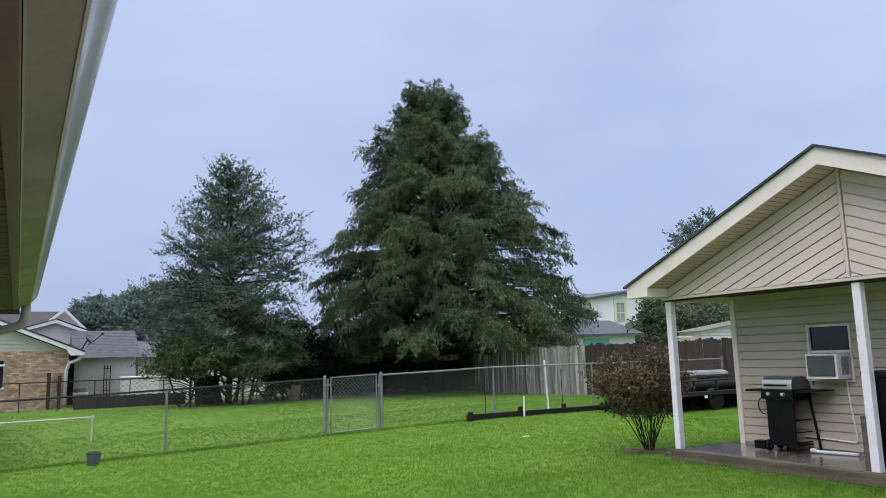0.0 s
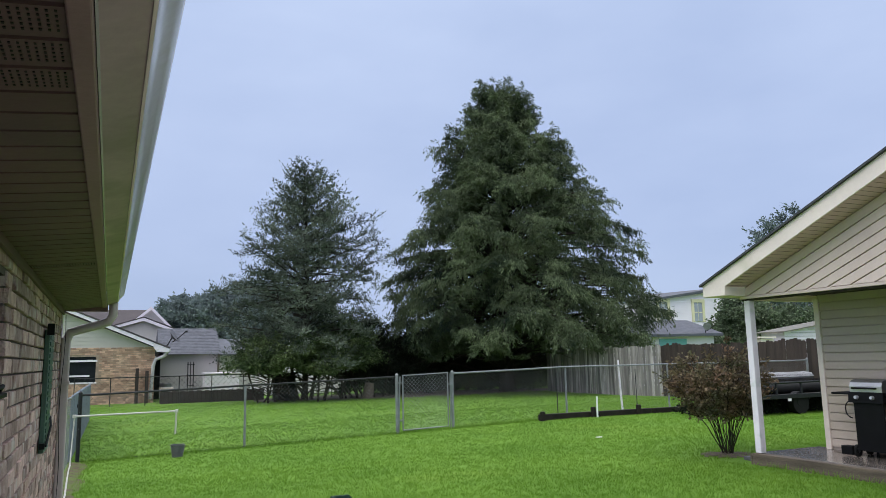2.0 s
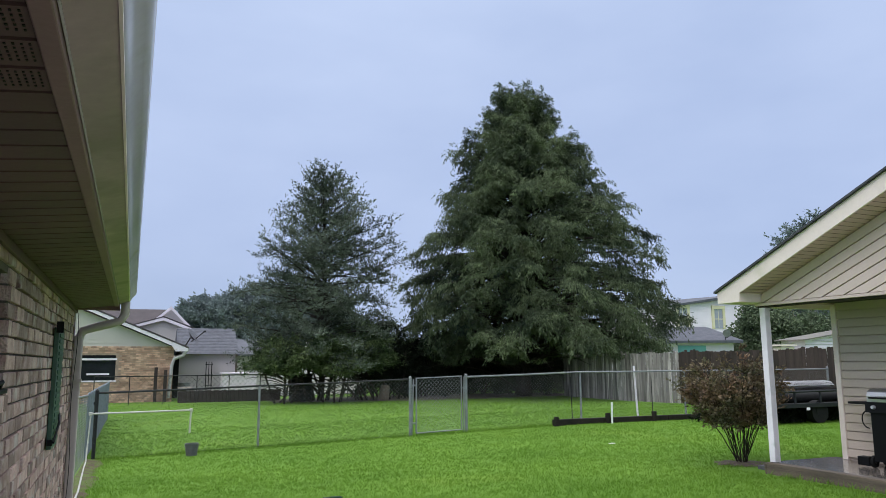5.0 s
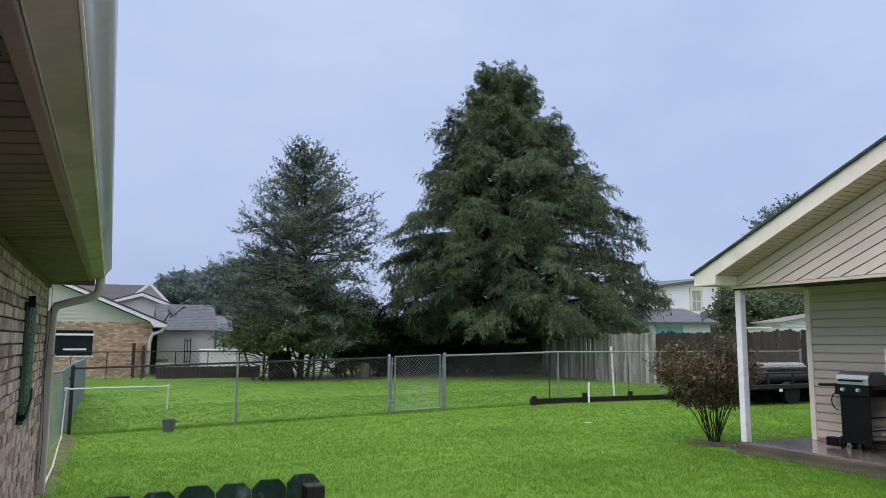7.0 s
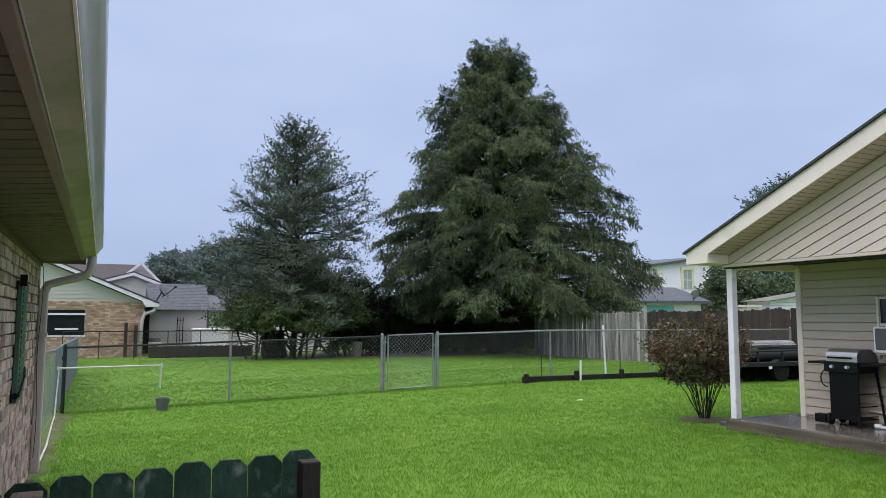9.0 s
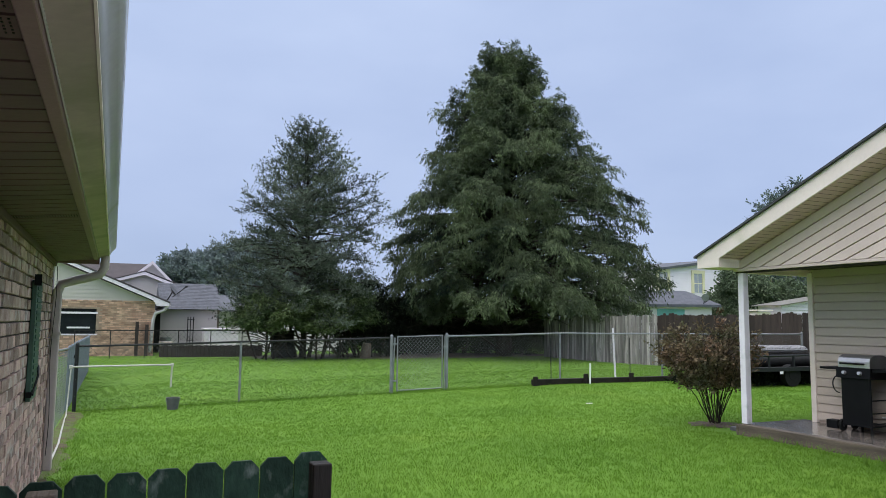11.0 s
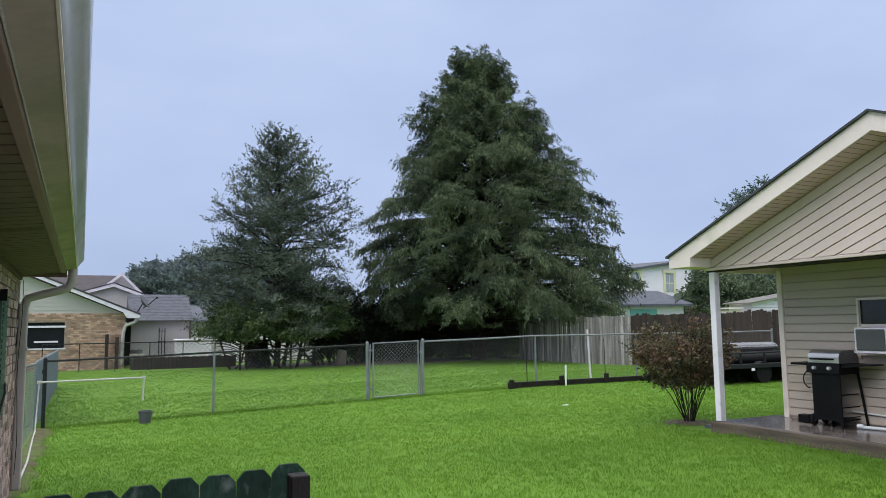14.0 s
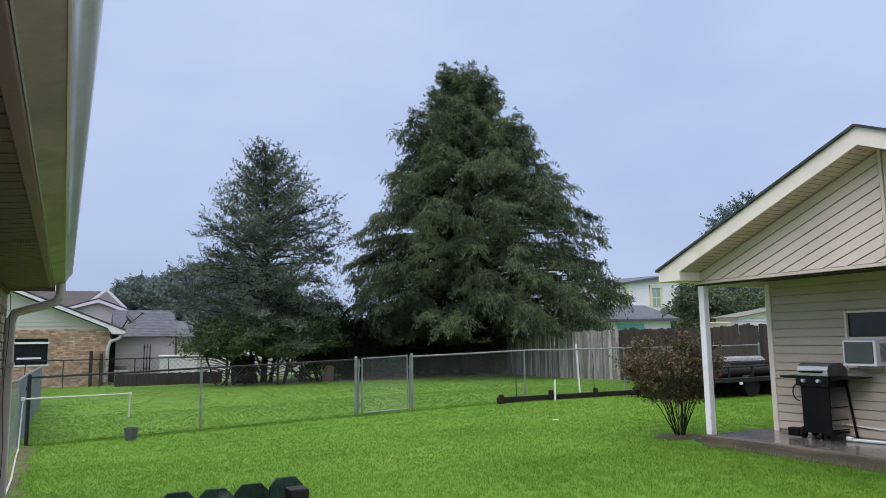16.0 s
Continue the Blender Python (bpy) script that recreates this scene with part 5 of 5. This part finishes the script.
solid("crossbar", Shape().box(13.4, 17.0, TY + 0.70, TY + 0.76, 0.70, 0.76).box(13.4, 17.0, TY + 1.05, TY + 1.11, 0.70, 0.76).box(13.4, 13.46, TY - 0.02, TY + 1.5, 0.66, 0.70).box(16.9, 16.96, TY - 0.02, TY + 1.5, 0.66, 0.70), M["darkwood"], "dark timber rack lying across the trailer", "rack")


# ---- neighbouring houses ----
def lap(s, axis_x0, axis_x1, y, z0, z1, step=0.16, front=-1):
    """Lap boards on a wall facing -y."""
    z = z0
    while z < z1 - 0.01:
        t = min(z + step, z1)
        s.add([(axis_x0, y - 0.02, z), (axis_x1, y - 0.02, z), (axis_x1, y - 0.004, t), (axis_x0, y - 0.004, t), (axis_x0, y, z), (axis_x1, y, z)], [(0, 1, 2, 3), (0, 4, 5, 1)])
        z = t
    return s


def brick_wall(s, x0, x1, y, z0, z1, hole=None, course=0.075, length=0.215):
    r = random.Random(9)
    k, z = 0, z0
    while z < z1 - 0.02:
        x = x0 - (length / 2 if k % 2 else 0)
        while x < x1:
            a, b = max(x, x0), min(x + length - 0.013, x1)
            if b - a > 0.03 and not (hole and a < hole[1] and b > hole[0] and z < hole[3] and z + course > hole[2]):
                d = r.uniform(0.012, 0.02)
                s.box(a, b, y - d, y + 0.01, z, z + course - 0.013)
            x += length
        z += course
        k += 1
    return s


NY = 33.6
nb = thing("brick_house", "tan brick house with pale green gable siding", "house")
NX1, NEAVE, NG = 1.72, 2.15, -0.12
body = Shape()
body.box(-12, -2.15, NY, NY + 8, NG, NEAVE).box(-0.53, NX1, NY, NY + 8, NG, NEAVE).box(-2.15, -0.53, NY, NY + 8, NG, 0.80).box(-2.15, -0.53, NY, NY + 8, 1.83, NEAVE).box(-2.15, -0.53, NY + 0.2, NY + 8, 0.80, 1.83)
part("wall", body, M["nb_mortar"], nb)
part("brick_facing", brick_wall(Shape(), -4.5, NX1, NY, NG, NEAVE, (-2.2, -0.48, 0.72, 1.90)), M["nb_brick"], nb, "tan and orange brick courses", kind="stuff")
SLN = (3.58 - 2.05) / (1.87 + 1.77)
gp = [(-12, NEAVE), (NX1 + 0.0, NEAVE), (-4.4, NEAVE + (NX1 + 4.4) * SLN), (-12, NEAVE + (NX1 + 4.4) * SLN)]
part("gable", Shape().prism(gp, "y", NY + 0.02, NY + 0.2), M["vinyl_green"], nb, "pale green lap siding")
gl = Shape()
z = NEAVE
while z < 4.2:
    x_end = NX1 - (z + 0.16 - NEAVE) / SLN
    lap(gl, -4.5, x_end, NY + 0.02, z, z + 0.16)
    z += 0.16
part("gable_siding", gl, M["vinyl_green"], nb, kind="stuff")
rk = [(-4.6, NEAVE + (NX1 + 4.6) * SLN + 0.20), (NX1 + 0.55, NEAVE - 0.04), (NX1 + 0.55, NEAVE - 0.17), (NX1 + 0.05, NEAVE - 0.17), (NX1 - 0.10, NEAVE + 0.07), (-4.6, NEAVE + (NX1 + 4.6) * SLN + 0.09)]
part("rake_board", Shape().prism(rk, "y", NY - 0.32, NY - 0.28), M["white"], nb, "white rake board")
part("roof", Shape().prism([(-4.6, NEAVE + (NX1 + 4.6) * SLN + 0.20), (NX1 + 0.58, NEAVE - 0.04), (NX1 + 0.58, NEAVE + 0.02), (-4.6, NEAVE + (NX1 + 4.6) * SLN + 0.27)], "y", NY - 0.34, NY + 8), M["shingle_brown"], nb, "brown-grey shingle roof")
part("rake_soffit", Shape().prism([(-4.6, NEAVE + (NX1 + 4.6) * SLN + 0.10), (NX1 + 0.5, NEAVE - 0.1), (NX1 + 0.5, NEAVE - 0.08), (-4.6, NEAVE + (NX1 + 4.6) * SLN + 0.12)], "y", NY - 0.28, NY + 0.05), M["white"], nb)
nw = part("window", Shape().box(-2.2, -0.48, NY - 0.02, NY + 0.04, 1.62, 1.70).box(-2.2, -0.48, NY - 0.03, NY + 0.04, 0.74, 0.80).box(-1.6, -0.75, NY - 0.0, NY + 0.03, 1.02, 1.09), M["white"], nb, "white window bars")
part("pane", Shape().box(-2.15, -0.53, NY + 0.10, NY + 0.12, 0.80, 1.83), M["glass"], nw, "dark window pane")
part("gutter", Shape().box(NX1 + 0.47, NX1 + 0.60, NY - 0.3, NY + 8, NEAVE - 0.16, NEAVE - 0.03, 0.01), M["gutter"], nb)
part("downspout", Shape().tube([(NX1 + 0.5, NY - 0.2, NEAVE - 0.12), (NX1 + 0.35, NY - 0.2, NEAVE - 0.35), (NX1 + 0.02, NY - 0.12, NEAVE - 0.48), (NX1 - 0.06, NY - 0.1, NEAVE - 0.75), (NX1 - 0.14, NY - 0.1, NG + 0.15)], 0.07, 8), M["gutter"], nb, "white downspout")
for x in (0.98, 1.36):
    solid("timber_post", Shape().box(x, x + 0.13, NY - 0.35, NY - 0.22, NG, 1.32 - (x > 1.2) * 0.12, 0.01), M["brownwood"], "brown timber post leaning at the brick wall", "post")
# black panel added to darken the gap between brick house and shed
part("dark_gap_panel", Shape().box(NX1 + 0.01, NX1 + 0.4, NY + 3.0, NY + 3.05, NG, 1.75), M["black"], nb)

h2 = thing("grey_house", "two-level house with brown shingle roof and white rakes", "house")
part("wall", Shape().box(-10, 2.95, 44, 52, -0.12, 3.3).prism([(0.35, 3.3), (0.1, 3.6), (1.6, 4.0), (2.95, 3.4), (2.95, 3.3)], "y", 44, 44.3).prism([(0.9, 3.6), (2.0, 4.55), (3.1, 3.5)], "y", 44.6, 45.0), M["vinyl_grey"], h2)
part("roof", Shape().prism([(-8, 3.4), (2.0, 3.4), (2.0, 3.6), (-8, 3.6)], "y", 44.6, 46).add([(-8, 44.7, 3.2), (2.9, 44.7, 3.2), (2.0, 47, 4.68), (-8, 47, 4.62), (-8, 44.7, 3.1), (2.9, 44.7, 3.1), (2.0, 47, 4.58), (-8, 47, 4.5)], [(0, 1, 2, 3), (7, 6, 5, 4), (0, 4, 5, 1), (1, 5, 6, 2), (2, 6, 7, 3), (3, 7, 4, 0)]), M["shingle_brown"], h2)
part("rake_board", Shape().prism([(2.0, 4.70), (3.25, 3.42), (3.17, 3.30), (2.0, 4.52), (0.98, 3.62), (0.90, 3.74)], "y", 44.4, 44.5), M["white"], h2)
part("rake_board", Shape().prism([(1.6, 4.04), (3.2, 3.40), (3.2, 3.24), (1.6, 3.86), (0.2, 3.46), (0.05, 3.56)], "y", 43.8, 43.9), M["white"], h2)
part("porch_roof", Shape().prism([(1.6, 4.06), (3.25, 3.42), (3.25, 3.46), (1.6, 4.10), (0.05, 3.62), (0.05, 3.58)], "y", 43.78, 44.6), M["shingle_brown"], h2)

h3 = thing("shed_house", "pale siding shed with slate-grey shingle roof", "house")
part("wall", Shape().box(2.2, 4.85, 38, 42, -0.12, 1.98), M["vinyl_grey"], h3)
part("lap_siding", lap(Shape(), 2.2, 4.85, 38, -0.12, 1.95, 0.14), M["vinyl_grey"], h3, kind="stuff")
s3 = Shape()
for k in range(17):
    t0, t1 = k / 17, (k + 1) / 17
    for j in range(22):
        a, b = 2.15 + 0.1275 * j, 2.15 + 0.1275 * (j + 1) - 0.006
        a, b = a + 0.06 * (k % 2), b + 0.06 * (k % 2)
        off = 0.010
        za, zb = 1.92 + 1.34 * t0, 1.92 + 1.34 * t1
        ya, yb = 37.7 + 2.3 * t0, 37.7 + 2.3 * t1
        s3.add([(a, ya, za + off), (b, ya, za + off), (b, yb, zb), (a, yb, zb), (a, ya, za), (b, ya, za)], [(0, 1, 2, 3), (0, 4, 5, 1)])
part("roof", s3, M["shingle_far"], h3, "slate-grey shingles", kind="stuff")
part("roof_deck", Shape().add([(2.12, 37.72, 1.90), (4.98, 37.72, 1.90), (4.98, 40, 3.24), (2.12, 40, 3.24), (2.12, 42.3, 1.9), (4.98, 42.3, 1.9)], [(0, 1, 2, 3), (3, 2, 5, 4), (0, 3, 4), (1, 5, 2)]), M["shingle_far"], h3)
part("corner_board", Shape().box(4.84, 4.94, 37.95, 38.05, -0.12, 1.95), M["timber"], h3)
lh = thing("low_house", "far low house with grey roof", "house")
part("wall", Shape().box(5.2, 9.5, 46, 50, -0.12, 2.05), M["vinyl_grey"], lh)
part("roof", Shape().add([(5.0, 45.6, 2.0), (9.7, 45.6, 2.0), (9.7, 48, 2.95), (5.0, 48, 2.95), (5.0, 50.4, 2.0), (9.7, 50.4, 2.0), (5.0, 45.6, 1.9), (9.7, 45.6, 1.9)], [(0, 1, 2, 3), (3, 2, 5, 4), (0, 6, 7, 1), (0, 3, 4), (1, 5, 2)]), M["shingle_far"], lh)
solid("low_house", Shape().box(8.4, 22, 58, 62, -0.12, 2.2).prism([(8.2, 2.2), (22.2, 2.2), (21, 3.1), (9.5, 3.1)], "y", 57.8, 62), M["vinyl_white"], "far pale house glimpsed between the trunks", "house")
dish = thing("satellite_dish", "grey satellite dish on a bent pole by the eave", "satellite dish")
part("reflector", Shape().tube([(2.44, 34.42, 2.62), (2.50, 34.40, 2.66), (2.55, 34.38, 2.70)], 0.10, 18, 0.34), M["greyplastic"], dish, smooth=True)
part("arm", Shape().tube([(2.15, 34.5, 2.12), (2.30, 34.5, 2.35), (2.44, 34.42, 2.62)], 0.03, 6), M["dark_rail"], dish)
part("feed_arm", Shape().tube([(2.46, 34.4, 2.42), (2.70, 34.3, 2.60), (2.98, 34.2, 2.86)], 0.022, 6).box(2.95, 3.05, 34.15, 34.25, 2.83, 2.91, 0.01), M["dark_rail"], dish)
solid("trellis", Shape().box(3.42, 3.46, 37.7, 37.74, -0.12, 1.55).box(3.68, 3.72, 37.7, 37.74, -0.12, 1.55).box(3.55, 3.58, 37.7, 37.74, -0.12, 1.55).box(3.4, 3.75, 37.7, 37.74, 0.4, 0.43).box(3.4, 3.75, 37.7, 37.74, 0.9, 0.93).box(3.4, 3.75, 37.7, 37.74, 1.4, 1.43), M["dark_rail"], "narrow dark garden trellis at the shed wall", "trellis")
solid("storage_box", Shape().box(4.1, 5.7, 36.6, 37.4, -0.12, 0.95, 0.04).box(4.05, 5.75, 36.55, 37.45, 0.95, 1.02, 0.02), M["vinyl_white"], "white plastic storage box", "storage box")
solid("barrel", Shape().tube([(2.35, 36, -0.12), (2.35, 36, 0.6)], 0.25, 14), M["galv"], "pale metal barrel by the shed", "barrel", smooth=True)
solid("garden_bench", Shape().box(2.0, 2.6, 34.5, 34.9, 0.38, 0.45).box(2.05, 2.1, 34.5, 34.9, -0.12, 0.4).box(2.5, 2.55, 34.5, 34.9, -0.12, 0.4), M["cream"], "small pale bench beside the brick house", "bench")
# rear wire fence and dark border in front of the neighbours
rf = thing("rear_fence", "dark wire fence at the end of the lawn", "fence")
RY = 31.4
for k in range(9):
    x = -1.2 + k * 1.25
    part("fence_post", Shape().tube([(x, RY, -0.2), (x, RY, 1.0)], 0.018, 6), M["dark_rail"], rf)
part("top_rail", Shape().tube([(-1.2, RY, 0.98), (8.8, RY, 1.0)], 0.02, 6), M["dark_rail"], rf)
w = Shape()
chain(w, -1.2, 8.8, RY, -0.12, -0.12, 1.1, pitch=0.2, r=0.004)
part("wire_mesh", w, M["dark_rail"], rf)
border = Shape()
for k in range(26):
    x = 1.9 + k * 0.16
    border.box(x, x + 0.15, 32.2, 32.45, -0.12, 0.34 + 0.03 * (k % 2))
solid("border_wall", border, M["brownwood"], "low brown block border wall behind the fence", "wall")

# white house and garages on the far right
yh = thing("white_house", "two-storey white house with yellow window trim", "house")
YY = 42.0
part("wall", Shape().box(35.0, 60, YY, YY + 8, -0.12, 5.3), M["vinyl_white"], yh)
part("lap_siding", lap(Shape(), 35.0, 54, YY, 2.0, 5.3, 0.2), M["vinyl_white"], yh, kind="stuff")
part("roof", Shape().add([(34.7, YY - 0.3, 5.30), (41.5, YY - 0.3, 6.3), (60, YY - 0.3, 6.3), (60, YY + 8, 6.4), (41.5, YY + 8, 6.5), (34.7, YY + 8, 5.4), (34.7, YY - 0.3, 5.18), (41.5, YY - 0.3, 6.05), (60, YY - 0.3, 6.05)], [(0, 1, 4, 5), (1, 2, 3, 4), (0, 6, 7, 1), (1, 7, 8, 2)]), M["shingle_far"], yh)
part("upper_wall", Shape().prism([(35.0, 5.2), (60, 5.2), (60, 6.1), (41.5, 6.1)], "y", YY, YY + 0.2), M["vinyl_white"], yh)
for x in (36.5, 39.8, 43.3, 46.8):
    fr = part("window", Shape().box(x - 0.62, x - 0.40, YY - 0.10, YY + 0.02, 3.75, 5.30).box(x + 0.40, x + 0.62, YY - 0.10, YY + 0.02, 3.75, 5.30).box(x - 0.62, x + 0.62, YY - 0.12, YY + 0.02, 5.2, 5.45).box(x - 0.4, x + 0.4, YY - 0.06, YY - 0.02, 4.44, 4.50).box(x - 0.02, x + 0.02, YY - 0.06, YY - 0.02, 3.8, 5.2), M["yellow"], yh, "pale yellow window surround")
    part("pane", Shape().box(x - 0.40, x + 0.40, YY - 0.05, YY - 0.03, 3.8, 5.2), M["pane"], fr)
gh = thing("low_garage", "low garage with grey hipped roof and teal band", "garage")
part("wall", Shape().box(24.2, 29.4, 30, 33, -0.12, 2.45), M["vinyl_white"], gh)
part("teal_band", Shape().box(25.7, 27.5, 29.97, 30, 1.2, 2.22), M["teal"], gh, "teal painted door")
part("roof", Shape().add([(23.8, 29.6, 2.44), (29.7, 29.6, 2.5), (29.7, 33.2, 2.5), (23.8, 33.2, 2.44), (25.2, 31.4, 3.22), (28.9, 31.4, 3.28), (23.8, 29.6, 2.3), (29.7, 29.6, 2.36)], [(0, 1, 5, 4), (1, 2, 5), (2, 3, 4, 5), (3, 0, 4), (0, 6, 7, 1)]), M["shingle_far"], gh)
dish2 = thing("satellite_dish", "pale satellite dish on the garage roof", "satellite dish")
part("reflector", Shape().tube([(28.5, 29.5, 2.85), (28.58, 29.6, 2.88)], 0.20, 16, 0.17), M["galv"], dish2, smooth=True)
part("arm", Shape().tube([(28.55, 29.7, 2.45), (28.55, 29.6, 2.85)], 0.025, 6).tube([(28.55, 29.6, 2.6), (28.85, 29.3, 2.9)], 0.02, 6), M["dark_rail"], dish2)
ws = thing("metal_shed", "pale metal shed with sloping roof behind the board fence", "shed")
part("wall", Shape().prism([(23.1, -0.12), (27.9, -0.12), (27.9, 2.85), (23.1, 2.2)], "y", 20, 21.1), M["vinyl_white"], ws)
for k in range(9):
    z = 1.5 + 0.13 * k
    part("wall_rib", Shape().box(23.1 + max(0, (z - 2.1) * 7), 27.9, 19.975, 20.0, z, z + 0.018), M["vinyl_grey"], ws)
part("roof", Shape().prism([(22.85, 2.17), (28.1, 2.88), (28.1, 2.92), (22.85, 2.21)], "y", 19.8, 21.2), M["roof_edge"], ws)
solid("lean_to", Shape().box(22.1, 22.75, 20.2, 20.6, -0.12, 1.95).box(22.0, 22.78, 20.1, 20.7, 1.97, 2.03), M["cream"], "low cream lean-to beside the metal shed", "shed")

# ---- bricks of the own house, last ----
rr = random.Random(17)
course, blen = 0.0785, 0.215
brick_meshes = []
for k in range(6):
    s = Shape()
    w, j = blen - 0.012, rr.uniform(-0.003, 0.003)
    s.box(-0.04, 0.0, 0, w, 0, course - 0.011)
    bm = bmesh.new()
    me = s.mesh("brick")
    bm.from_mesh(me)
    bmesh.ops.bevel(bm, geom=[e for e in bm.edges if all(v.co.x > -0.01 for v in e.verts)], offset=0.004, segments=1, affect="EDGES")
    for v in bm.verts:
        v.co += Vector((rr.uniform(-0.002, 0.002), rr.uniform(-0.002, 0.002), rr.uniform(-0.0015, 0.0015)))
    bm.to_mesh(me)
    bm.free()
    me.materials.append(M["brick"])
    brick_meshes.append(me)
rest = Shape()
made = 0
row = 0
z = 0.03
while z < Z_SOF - 0.05:
    y = 2.2 - (blen / 2 if row % 2 else 0)
    while y < Y_END - 0.05:
        y1 = min(y + blen - 0.012, Y_END)
        in_win = y < 3.81 and y1 > 3.29 and z + course > 1.34 and z < 1.87
        if not in_win:
            dx = rr.uniform(-0.008, 0.007)
            full = y1 - y > blen - 0.02
            if full and made < 300 and z > 0.80 and y > 2.6 and y < 6.4:
                ob = new("brick", brick_meshes[rr.randrange(6)])
                ob.parent = house
                ob.location = (WX + dx, y, z)
                made += 1
            else:
                rest.box(WX - 0.04, WX + dx, y, y1, z, z + course - 0.011)
        elif y < 3.29 - 0.04:
            rest.box(WX - 0.04, WX, y, 3.285, z, z + course - 0.011)
        elif y1 > 3.81 + 0.04:
            rest.box(WX - 0.09, WX, 3.815, y1, z, z + course - 0.011)
        y += blen
    z += course
    row += 1
part("brickwork", rest, M["brick_j"], house, "courses of brown and pinkish bricks", kind="stuff")
sill = Shape()
for k in range(5):
    sill.box(WX - 0.08, WX + 0.022, 3.29 + k * 0.106, 3.29 + k * 0.106 + 0.098, 1.265, 1.335)
part("window_sill", sill, M["brick_j"], house, "rowlock brick window sill")
